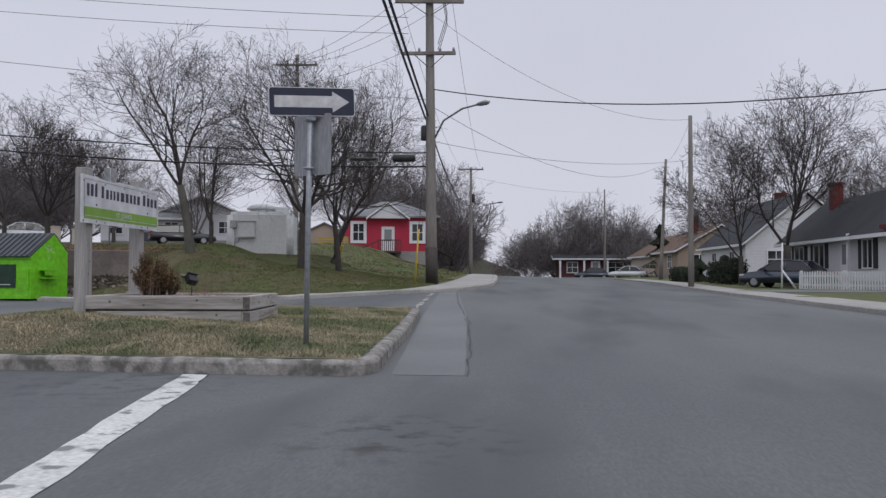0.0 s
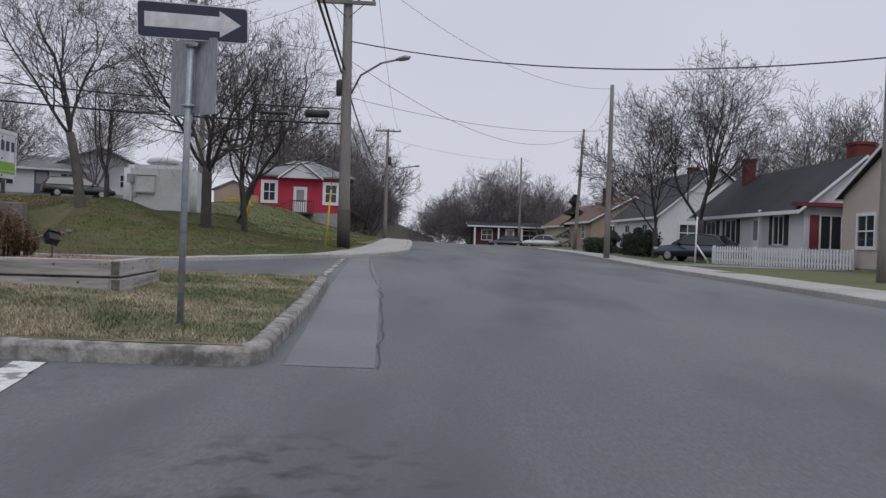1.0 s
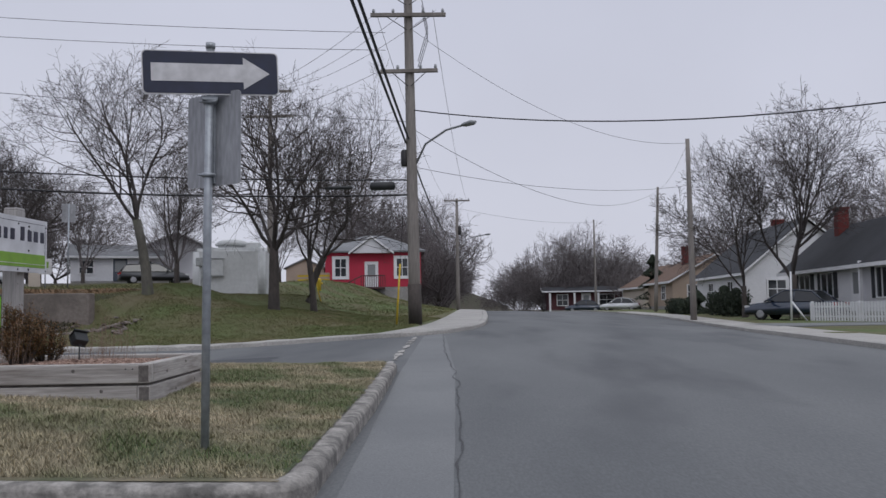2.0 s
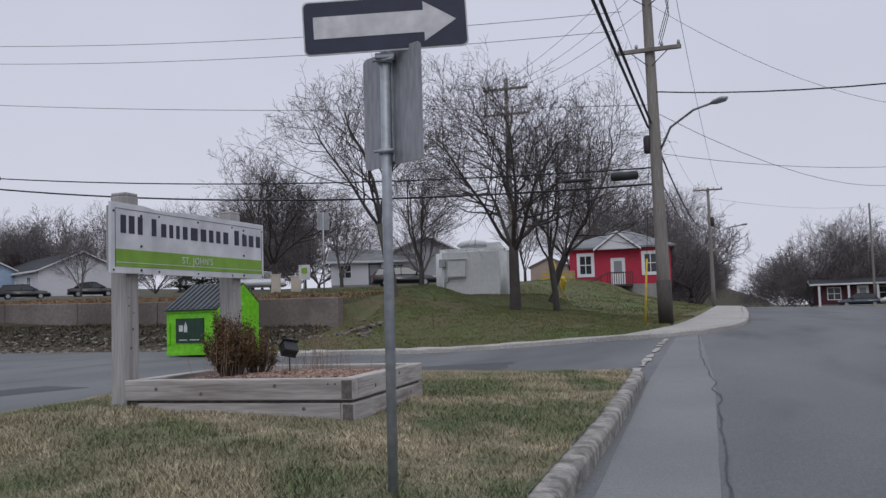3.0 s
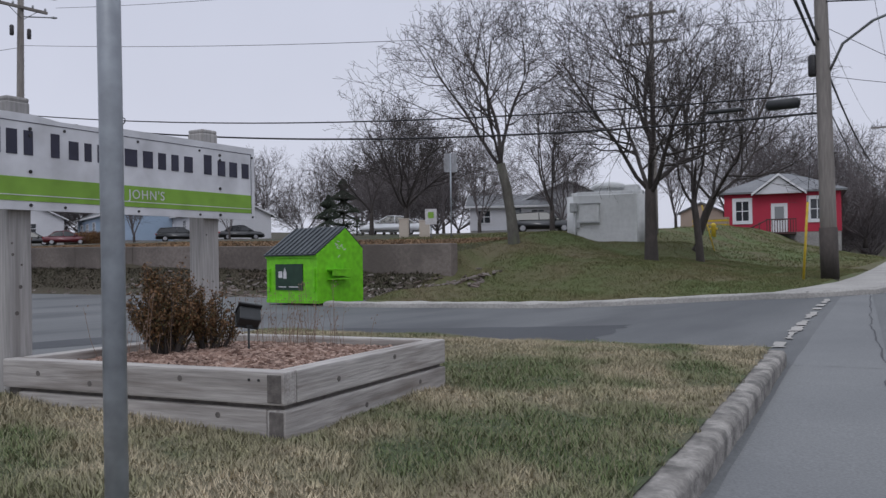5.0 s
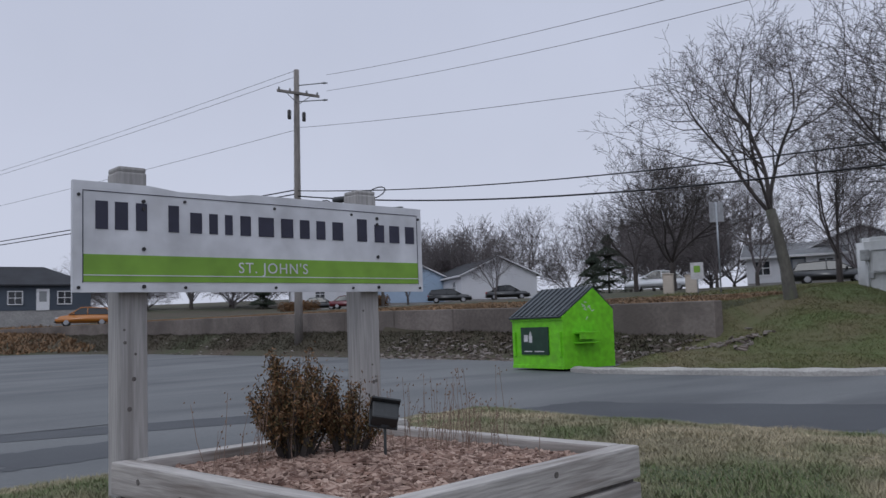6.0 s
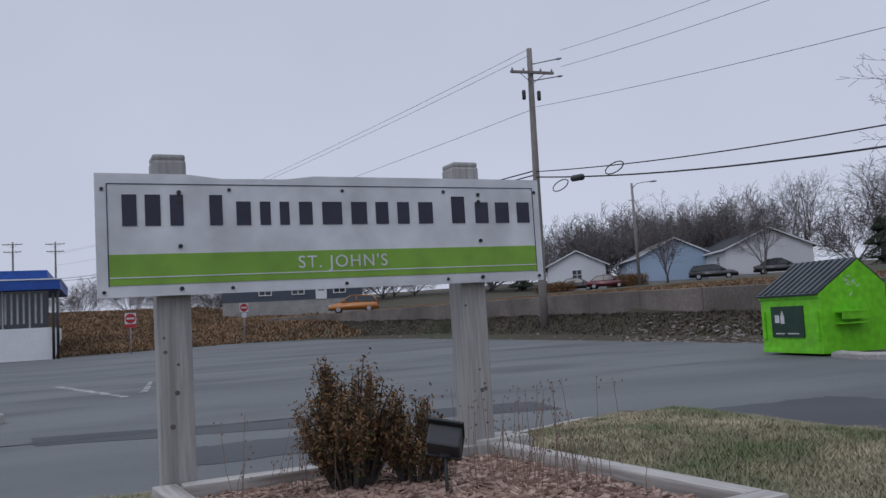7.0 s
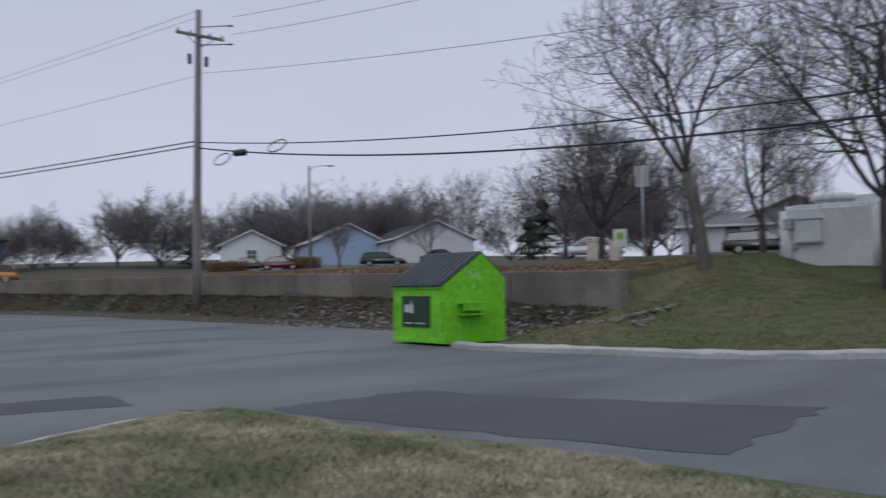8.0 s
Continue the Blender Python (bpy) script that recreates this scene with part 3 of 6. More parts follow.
def blades(name, count, xr, yr, zf, material, size, label, seed, keep=None, width=0.006):
    rs = np.random.RandomState(seed)
    x, y = rs.uniform(*xr, count), rs.uniform(*yr, count)
    if keep is not None:
        ok = keep(x, y)
        x, y = x[ok], y[ok]
    n = len(x)
    z = zf(x, y) - 0.004
    a = rs.uniform(0, math.tau, n)
    clump = 0.5 + 0.5 * np.sin(x * 5.1 + 2.2 * np.sin(y * 3.3)) * np.sin(y * 4.7 + 1.8 * np.sin(x * 2.9))
    h = rs.uniform(*size, n) * (0.55 + 0.9 * clump)
    lean = rs.uniform(0.3, 1.3, n) * h
    w = rs.uniform(0.6, 1.4, n) * width
    dx, dy = np.cos(a), np.sin(a)
    v = np.empty((n, 3, 3))
    v[:, 0] = np.column_stack([x - dy * w, y + dx * w, z])
    v[:, 1] = np.column_stack([x + dy * w, y - dx * w, z])
    v[:, 2] = np.column_stack([x + dx * lean, y + dy * lean, z + h])
    ob = sheet(name, v.reshape(-1, 3).tolist(), np.arange(3 * n).reshape(-1, 3).tolist(), material, smooth=False)
    return tagged(ob, label, "grass", kind="stuff")


def on_island(x, y):
    inside = (x > np.interp(y, [9.5, 12.8, 15, 16.7], [-6.95, -6.9, -7.5, -8.3])) & (x < np.interp(y, KERB_Y, KERB_X) - 0.09 + 0.05 * np.sin(y * 9.0) * np.sin(y * 23.0)) & (y < 17.35 - np.maximum(0, -4.5 - x) * 0.19)
    u, v = (x + 2.43) * 0.9925 + (y - 11.86) * 0.1219, (y - 11.86) * 0.9925 - (x + 2.43) * 0.1219
    return inside & ~((u > -2.0) & (u < -0.01) & (v > 0.01) & (v < 1.88))


blades("grass", 360000, (-7.9, -0.58), (9.42, 17.4), island_z, BLADE, (0.016, 0.046), "short patchy lawn grass, straw-coloured and green", 11, on_island, 0.0038)
blades("mound_grass", 200000, (-13.2, -2.4), (25.7, 41), ground_z, BLADE_M, (0.02, 0.055), "rough green winter grass on the mound", 12, lambda x, y: (outside(x, y) > 0.2) & (x < np.interp(y, [26.75, 28.2, 30, 33, 40], [-2.95, -2.55, -2.15, -2.05, -2.25])), 0.006)
blades("verge_grass", 60000, (-24, -3), (41, 70), ground_z, BLADE_M, (0.04, 0.10), "rough winter grass in front of the cottage", 15, lambda x, y: outside(x, y) > 2.0, 0.014)
blades("bank_grass", 60000, (-70, -13), (28.5, 31.6), ground_z, BANK, (0.03, 0.10), "dull grass on the bank below the retaining wall", 13,
       lambda x, y: (outside(x, y) > 0.7) & (y < np.interp(x, WALL_X, WALL_Y) - 0.1), 0.02)
blades("wall_top_grass", 60000, (-78, -13.4), (30.9, 40), ground_z, BROWN, (0.02, 0.08), "dead brown grass above the retaining wall", 16, lambda x, y: y > np.interp(x, WALL_X, WALL_Y) + 0.15, 0.03)
blades("field_grass", 90000, (-112, -60), (6, 29), ground_z, BROWN, (0.08, 0.28), "dead brown grass in the field", 14, lambda x, y: outside(x, y) > 0.6, 0.07)

laid("patch_kerb", [(-0.27, 9.36), (0.40, 9.34), (-0.15, 17.3), (-0.98, 17.25)], 0.004, ASPHALT_PALE, "paler strip of relaid asphalt along the kerb", "asphalt patch", seed=21, ragged=0.006)
laid("patch_kerb_far", [(-0.98, 17.26), (-0.15, 17.31), (-1.15, 27.3), (-1.6, 26.3)], 0.004, ASPHALT_PALE, "paler strip of relaid asphalt along the kerb", "asphalt patch", seed=22, ragged=0.006)
laid("patch_drive", [(-8.6, 17.85), (-3.55, 18.5), (-3.85, 20.95), (-8.5, 20.0)], 0.004, ASPHALT_DARK, "dark tarred patch in the driveway", "asphalt patch", seed=23, ragged=0.08)
laid("patch_lot", [(-13.2, 10.4), (-12.1, 10.6), (-10.1, 17.0), (-11.2, 17.2)], 0.004, ASPHALT_DARK, "dark tarred patch in the car park", "asphalt patch", seed=24, ragged=0.05)
laid("patch_lot_small", [(-10.3, 12.2), (-8.9, 12.1), (-9.0, 13.5), (-10.4, 13.8)], 0.004, ASPHALT_DARK, "dark tarred patch in the car park", "asphalt patch", seed=25, ragged=0.07)
laid("crack_lot", [(-12.5, 9.8), (-12.42, 9.8), (-12.25, 14.7), (-12.33, 14.7)], 0.006, TAR, "dark tar-filled crack in the car park", "asphalt seam", seed=26, ragged=0.03)
laid("line_bay", [(-1.28, 4.6), (-1.03, 4.6), (-1.89, 9.15), (-2.14, 9.15)], 0.005, PAINT, "worn white painted line leading to the kerb", "road marking", seed=27, ragged=0.02)
laid("line_lot", [(-26.5, 10.2), (-26.3, 10.0), (-19.6, 11.7), (-19.7, 11.9)], 0.005, PAINT_FAINT, "worn white painted bay line", "road marking", seed=28)
laid("line_lot_cross", [(-25.0, 12.6), (-24.8, 12.5), (-20.5, 12.1), (-20.6, 12.3)], 0.005, PAINT_FAINT, "worn white painted bay line", "road marking", seed=29)
rnd_seam = random.Random(5)
seam = [(float(np.interp(y, [9.3, 11.9, 13, 14.6, 15.8, 16.4, 17.2, 21, 27.5], [0.41, 0.28, 0.19, 0.06, 0.0, -0.12, -0.15, -0.62, -1.2])) + 0.012 * math.sin(y * 4.1) + rnd_seam.uniform(-0.01, 0.01), y) for y in np.arange(9.32, 27.5, 0.2)]
bm = bmesh.new()
prev = None
for x, y in seam:
    w = rnd_seam.uniform(0.003, 0.011)
    pair = (bm.verts.new((x - w, y, az(x, y) + 0.007)), bm.verts.new((x + w, y, az(x, y) + 0.007)))
    if prev:
        bm.faces.new((prev[0], prev[1], pair[1], pair[0]))
    prev = pair
tagged(part("seam", bm, TAR), "dark cracked seam in the asphalt", "asphalt seam", kind="structure")
stub = random.Random(17)
y = 17.35
while y < 26.0:
    x, ln, wd = -1.24 - (y - 17.2) * 0.06, stub.uniform(0.25, 1.1), stub.uniform(0.04, 0.085)
    laid("gutter_stub", [(x - wd, y), (x + wd, y), (x + wd * 0.7 - ln * 0.055, y + ln), (x - wd - ln * 0.055, y + ln * 0.96)], 0.014, WALK, "broken remnant of a concrete gutter edge", "gutter", n=4, seed=int(y * 10))
    y += ln + stub.uniform(0.05, 0.45)


# ---- retaining wall, in cast bays ----
wall = new("wall_retaining")
tagged(wall, "stained concrete retaining wall above the bank", "wall", kind="structure")
bay_x = list(np.linspace(-82, -12.6, 19))
for xa, xb in zip(bay_x, bay_x[1:]):
    bm = bmesh.new()
    ya, yb = np.interp(xa, WALL_X, WALL_Y), np.interp(xb, WALL_X, WALL_Y)
    ta, tb = np.interp(xa, WALL_X, WALL_TOP), np.interp(xb, WALL_X, WALL_TOP)
    ba, bb = np.interp(xa, WALL_X, WALL_BASE) - 0.4, np.interp(xb, WALL_X, WALL_BASE) - 0.4
    g, th = 0.012, 0.3
    vs = [bm.verts.new(c) for c in ((xa + g, ya - th, ba), (xb - g, yb - th, bb), (xb - g, yb + 0.1, bb), (xa + g, ya + 0.1, ba),
                                    (xa + g, ya - th, ta + 0.06), (xb - g, yb - th, tb + 0.06), (xb - g, yb + 0.1, tb + 0.06), (xa + g, ya + 0.1, ta + 0.06))]
    for q in ((0, 1, 5, 4), (1, 2, 6, 5), (2, 3, 7, 6), (3, 0, 4, 7), (4, 5, 6, 7), (3, 2, 1, 0)):
        bm.faces.new([vs[k] for k in q])
    bmesh.ops.bevel(bm, geom=list(bm.edges), offset=0.025, segments=1, affect="EDGES")
    bmesh.ops.recalc_face_normals(bm, faces=bm.faces)
    part("panel", bm, WALLC, wall)


def chips(name, count, place, size, material, label, seed, category="debris"):
    """Loose flakes and lumps with thickness, all in one mesh."""
    rs = random.Random(seed)
    verts, faces = [], []
    for _ in range(count):
        x, y, z = place(rs)
        a, t, r = rs.uniform(0, math.tau), rs.uniform(-0.4, 0.4), rs.uniform(-0.4, 0.4)
        l, w, h = rs.uniform(*size), rs.uniform(*size) * 0.45, rs.uniform(*size) * 0.22
        m = Matrix.Translation((x, y, z)) @ Euler((t, r, a)).to_matrix().to_4x4()
        k = len(verts)
        for c in ((-l, -w, -h), (l, -w * 0.6, -h), (l * 0.8, w, -h), (-l, w * 0.8, -h), (-l * 0.8, -w, h), (l, -w * 0.5, h), (l * 0.7, w * 0.8, h), (-l * 0.9, w * 0.7, h)):
            verts.append(tuple(m @ Vector(c)))
        for q in ((0, 1, 5, 4), (1, 2, 6, 5), (2, 3, 7, 6), (3, 0, 4, 7), (4, 5, 6, 7), (3, 2, 1, 0)):
            faces.append(tuple(k + i for i in q))
    return tagged(sheet(name, verts, faces, material, smooth=False), label, category, kind="stuff")


def bank_spot(rs):
    x = rs.uniform(-27, -10.5) if rs.random() < 0.9 else rs.uniform(-60, -20)
    y = float(np.interp(x, [-66, -50, -33, -20, -16, -10], [27, 29.2, 29, 28.7, 28.3, 28.0])) + abs(rs.gauss(0.3, 0.7))
    return x, y, gz(x, y) + 0.02


chips("rubble", 900, bank_spot, (0.04, 0.16), DEBRIS, "leaf litter and broken rubble at the foot of the bank", 71)


# ---- timber planter ----
FRAME = Matrix.Translation((-2.43, 11.86, 0)) @ Matrix.Rotation(radians(7), 4, "Z")
planter = thing("planter", "weathered grey timber planter of two stacked courses filled with bark mulch", "planter", FRAME @ pose(0, 0, 0.76))
PW, PD, BT = 2.02, 1.9, 0.115


def beam(x0, x1, y0, y1, z0, z1, material, label=""):
    return part("timber", one_box(x0, x1, y0, y1, z0, z1, bevel=0.012), material, planter, label)


for lvl, (z0, z1) in enumerate(((-0.06, 0.115), (0.138, 0.305))):
    o = 0.012 if lvl else 0.0
    beam(-PW + (0.12 if lvl == 0 else 0), -BT if lvl == 0 else 0.0, -o, BT - o, z0, z1, TIMBER)
    if lvl == 0:
        beam(-BT + 0.002, 0.0, 0.0, PD, z0, z1, TIMBER_Y)
    else:
        beam(-BT, 0.0, BT - o + 0.002, PD, z0, z1, TIMBER_Y)
    beam(-PW, -BT - 0.002, PD - BT, PD, z0, z1, TIMBER)
    beam(-PW, -PW + BT, BT + 0.004, PD - BT - 0.002, z0, z1, TIMBER_Y)
part("liner", one_box(-PW + 0.03, -0.03, 0.03, PD - 0.03, -0.09, 0.2), ENDGRAIN, planter)
part("end_grain", one_box(-0.10, -0.012, -0.003 - 0.012, 0.05, 0.15, 0.292, bevel=0.006), ENDGRAIN, planter, "dark weathered timber end")
part("end_grain", one_box(-0.098, -0.01, -0.003, 0.05, -0.04, 0.105, bevel=0.006), ENDGRAIN, planter, "dark weathered timber end")
bm = bmesh.new()
n = 24
gridv = [[bm.verts.new((-PW + BT + (PW - 2 * BT) * i / n, BT + (PD - 2 * BT) * j / n, 0.235 + 0.035 * math.sin(i / n * 3.1) * math.sin(j / n * 3.1) + random.uniform(-0.008, 0.008))) for i in range(n + 1)] for j in range(n + 1)]
for j in range(n):
    for i in range(n):
        bm.faces.new((gridv[j][i], gridv[j][i + 1], gridv[j + 1][i + 1], gridv[j + 1][i]))
for kx, kz in ((-1.72, 0.23), (-1.31, 0.19), (-0.66, 0.25), (-1.05, 0.03), (-0.42, 0.07)):
    part("knot", one_tube([(kx, 0.002 if kz < 0.12 else -0.010, kz), (kx, -0.003 if kz < 0.12 else -0.0145, kz)], 0.016, 9), ENDGRAIN, planter, "dark knot in the timber")
for ky, kz in ((0.5, 0.21), (1.15, 0.26), (0.8, 0.02), (1.5, 0.06)):
    part("knot", one_tube([(-0.002, ky, kz), (0.003, ky, kz)], 0.015, 9), ENDGRAIN, planter, "dark knot in the timber")
for bx in (-0.21, -0.15):
    part("bolt", one_tube([(bx, -0.010, 0.262), (bx, -0.017, 0.262)], 0.007, 8), BOLT, planter)
part("mulch_bed", bm, MULCH, planter, "red-brown bark mulch bed")


def mulch_spot(rs):
    u, v = rs.uniform(0, 1), rs.uniform(0, 1)
    p = FRAME @ Vector((-PW + BT + 0.02 + (PW - 2 * BT - 0.04) * u, BT + 0.02 + (PD - 2 * BT - 0.04) * v, 0.76 + 0.242 + 0.035 * math.sin(u * 3.1) * math.sin(v * 3.1) + rs.uniform(0, 0.012)))
    return tuple(p)


chips("mulch", 4200, mulch_spot, (0.012, 0.04), MULCH, "loose flakes of reddish bark mulch in the planter", 72, "mulch")

# ---- the car park's name board ----
board = thing("name_board", "white name board with green band on two grey timber posts", "sign", Matrix.Translation((-4.457, 12.598, 0.78)) @ Matrix.Rotation(radians(93.5), 4, "Z") @ Matrix.Rotation(radians(-0.4), 4, "Y"))
# local x runs along the board, local -y faces the street
SW, SB, ST = 2.415, 1.18, 1.766
bm = bmesh.new()
prism(bm, [(-SW / 2, SB), (SW / 2, SB), (SW / 2, ST), (-0.15, ST), (-0.3, ST - 0.018), (-0.62, ST - 0.02), (-0.8, ST), (-SW / 2, ST)], -0.012, 0.012, axis="y")
panel = part("panel", bm, SIGNW, board, "white sheet panel with a chipped top edge")
part("backing", one_box(-SW / 2 + 0.02, SW / 2 - 0.02, 0.013, 0.05, SB + 0.02, ST - 0.03, bevel=0.004), POSTW, board)
part("green_band", one_box(-SW / 2 + 0.055, SW / 2 - 0.045, -0.0155, -0.0125, SB + 0.055, SB + 0.20), SIGNG, board, "lime green band")
part("pinstripe", one_box(-SW / 2 + 0.055, SW / 2 - 0.045, -0.0172, -0.0158, SB + 0.088, SB + 0.093), SIGNW, board)
bm = bmesh.new()
for xa, xb, za, zb in ((-SW / 2 + 0.05, SW / 2 - 0.04, ST - 0.052, ST - 0.048), (-SW / 2 + 0.05, -SW / 2 + 0.054, SB + 0.05, ST - 0.05), (SW / 2 - 0.044, SW / 2 - 0.04, SB + 0.05, ST - 0.05)):
    box(bm, xa, xb, -0.0145, -0.0125, za, zb)
part("border_line", bm, INK, board)
# the address is kept as plain bars of its size and colour
for tall, spans in ((0.15, ((-1.106, -1.009), (-1.004, -0.9), (-0.887, -0.796), (-0.701, -0.61), (0.616, 0.735))),
                    (0.118, ((-0.573, -0.468), (-0.451, -0.372), (-0.349, -0.277), (-0.253, -0.15), (-0.138, 0.018), (0.025, 0.153), (0.166, 0.272), (0.292, 0.393), (0.413, 0.538),
                             (0.763, 0.885), (0.892, 1.021), (1.036, 1.156)))):
    for xa, xb in spans:
        inset = (xb - xa) * 0.16
        part("text_bar", one_box(xa + inset, xb - inset, -0.0155, -0.0125, SB + 0.335, SB + 0.335 + tall), INK, board)
txt = bpy.data.curves.new("town_name", "FONT")
txt.body, txt.size, txt.extrude, txt.align_x = "ST. JOHN'S", 0.09, 0.001, "CENTER"
txt.space_character = 1.15
txt_ob = new("town_lettering", txt)
bpy.context.view_layer.update()
me_txt = bpy.data.meshes.new_from_object(txt_ob.evaluated_get(bpy.context.evaluated_depsgraph_get()))
bpy.data.objects.remove(txt_ob)
me_txt.materials.clear()
me_txt.materials.append(SIGNW)
lettering = new("lettering", me_txt)
lettering.parent = board
lettering.matrix_basis = pose(-0.01, -0.0172, SB + 0.112, 90, 0, 0)
for px_ in (-0.86, 0.775):
    post = part("post", one_box(px_ - 0.08, px_ + 0.08, 0.052, 0.212, -0.12, 1.85, bevel=0.014), POSTW, board, "weathered square timber post with knots")
    part("post_cap", one_box(px_ - 0.078, px_ + 0.078, 0.054, 0.21, 1.846, 1.878, bevel=0.014), POSTW, post)
    rk = random.Random(int(px_ * 100))
    for _ in range(9):
        kx, kz, kr = px_ + rk.uniform(-0.06, 0.06), rk.uniform(0.05, 1.1), rk.uniform(0.006, 0.014)
        part("knot", one_tube([(kx, 0.0535, kz), (kx, 0.0505, kz)], kr, 8), ENDGRAIN, post)
    for bz in (SB + 0.03, SB + 0.235, ST - 0.13, ST - 0.09):
        part("bolt", one_tube([(px_ + 0.03, -0.012, bz), (px_ + 0.03, -0.02, bz)], 0.011, 8), BOLT, board)
for bx in np.linspace(-SW / 2 + 0.03, SW / 2 - 0.03, 5):
    for bz in (SB + 0.025, ST - 0.075):
        part("bolt", one_tube([(float(bx), -0.012, bz), (float(bx), -0.019, bz)], 0.009, 8), BOLT, board)
foot = thing("concrete_block", "pale rough concrete block at the foot of a sign post", "block", pose(-4.66, 13.5, 0.78, 0, 0, 7))
part("block", one_box(-0.12, 0.12, -0.2, 0.17, -0.15, 0.31, bevel=0.03), WALK, foot)

# ---- shrub, stalks and flood lamp in the planter ----
def shrub(at, h, w, stems, leaves, seed):
    rs = random.Random(seed)
    ob = thing("shrub", "russet brown dense evergreen shrub growing in the mulch", "shrub", at)
    bm = bmesh.new()
    tips = []
    for i in range(stems):
        a, s = rs.uniform(0, math.tau), rs.uniform(0.15, 1) ** 0.6
        top = Vector((math.cos(a) * w * s, math.sin(a) * w * s, h * (1.08 - 0.45 * s * s) * rs.uniform(0.62, 1.04)))
        base = Vector((math.cos(a) * 0.05, math.sin(a) * 0.05, -0.03))
        mid = base.lerp(top, 0.5) + Vector((rs.uniform(-0.03, 0.03), rs.uniform(-0.03, 0.03), 0.04))
        tube(bm, [base, mid, top], [0.009, 0.006, 0.002], 4)
        tips.append((base, mid, top))
    part("stem", bm, BARK, ob)
    for name, material, share in (("foliage", LEAF_R, 0.55), ("inner_foliage", LEAF_G, 0.45)):
        verts, faces = [], []
        for _ in range(int(leaves * share)):
            b, mdl, t = rs.choice(tips)
            u = rs.uniform(0.42, 1.03) if name == "foliage" else rs.uniform(0.3, 0.95)
            p = (b.lerp(mdl, u * 2) if u < 0.5 else mdl.lerp(t, u * 2 - 1)) + Vector((rs.gauss(0, 0.017), rs.gauss(0, 0.017), rs.gauss(0, 0.02)))
            m = Matrix.Translation(p) @ Euler((rs.uniform(-1.2, 1.2), rs.uniform(-1.2, 1.2), rs.uniform(0, 6.28))).to_matrix().to_4x4()
            k, l, wd = len(verts), rs.uniform(0.008, 0.017), rs.uniform(0.0035, 0.0065)
            verts += [tuple(m @ Vector(c)) for c in ((-l, 0, 0), (0, -wd, 0.003), (l, 0, 0.006), (0, wd, 0.003))]
            faces.append((k, k + 1, k + 2, k + 3))
        me = bpy.data.meshes.new(name)
        me.from_pydata(verts, [], faces)
        me.materials.append(material)
        leaf_ob = new(name, me)
        leaf_ob.parent = ob
    return ob


shrub(pose(-3.98, 12.45, 0.99), 0.62, 0.26, 84, 10500, 5)
shrub(pose(-3.9, 12.74, 0.99), 0.44, 0.18, 40, 4200, 6)
bm = bmesh.new()
rs = random.Random(9)
for _ in range(85):
    u, v = rs.gauss(-0.98, 0.17), rs.gauss(1.45, 0.13)
    if rs.random() < 0.25:
        u, v = rs.gauss(-1.4, 0.12), rs.uniform(0.2, 0.75)
    p = FRAME @ Vector((u, v, 0.98))
    h = rs.uniform(0.18, 0.5)
    q = p + Vector((rs.gauss(0, 0.05), rs.gauss(0, 0.05), h))
    tube(bm, [p, p.lerp(q, 0.5) + Vector((rs.gauss(0, 0.012), rs.gauss(0, 0.012), 0)), q], [0.0022, 0.0018, 0.0012], 3)
    for _k in range(3):
        s = q + Vector((rs.gauss(0, 0.018), rs.gauss(0, 0.018), rs.uniform(-0.05, 0.01)))
        tube(bm, [s, s + Vector((0.004, 0.002, 0.009))], [0.004, 0.002], 4)
tagged(part("dry_stalks", bm, STALK), "thin dead flower stalks standing in the planter", "dead plants", kind="stuff")

flood = thing("flood_lamp", "small black ground flood lamp on a stake in the mulch", "lamp", pose(-3.55, 12.74, 1.06, 0, 0, 60) @ Matrix.Diagonal((0.72, 0.72, 0.82, 1)))
part("stake", one_tube([(0, 0, -0.2), (0, 0, 0.17)], 0.011, 8), BLACK, flood)
part("yoke", one_box(-0.03, 0.03, -0.02, 0.02, 0.16, 0.20, bevel=0.006), BLACK, flood)
head = part("housing", one_box(-0.10, 0.10, -0.055, 0.055, -0.062, 0.062, bevel=0.014), BLACK, flood, at=pose(0, 0, 0.245, -38, 9, 0))
part("visor", one_box(-0.108, 0.108, -0.085, 0.065, 0.062, 0.076, bevel=0.004), BLACK, head)
part("rim", one_box(-0.108, 0.108, 0.05, 0.066, -0.068, 0.068, bevel=0.006), BLACK, head)
part("lens", one_box(-0.085, 0.085, 0.0665, 0.069, -0.05, 0.05), CARGLASS, head, "dark glass lens")

# ---- one-way sign ----
ow = thing("street_sign", "one-way arrow sign and bare sign back on a galvanised post", "sign", pose(-1.24, 10.0, 0.64))
part("post", one_tube([(0, 0, -0.25), (0.02, -0.03, 1.3), (0.05, -0.07, 2.585)], 0.027, 14), GALV, ow)
part("post_cap", one_tube([(0.05, -0.07, 2.575), (0.051, -0.071, 2.61)], 0.031, 14), GALV, ow)
plate_m = pose(0.072, -0.11, 2.40, 0, -2.4, 21.4)


def rounded_rect(w, h, r, n=5):
    out = []
    for cx, cy, a0 in ((w / 2 - r, h / 2 - r, 0), (-w / 2 + r, h / 2 - r, 90), (-w / 2 + r, -h / 2 + r, 180), (w / 2 - r, -h / 2 + r, 270)):
        out += [(cx + r * math.cos(radians(a0 + 90 * k / n)), cy + r * math.sin(radians(a0 + 90 * k / n))) for k in range(n + 1)]
    return out


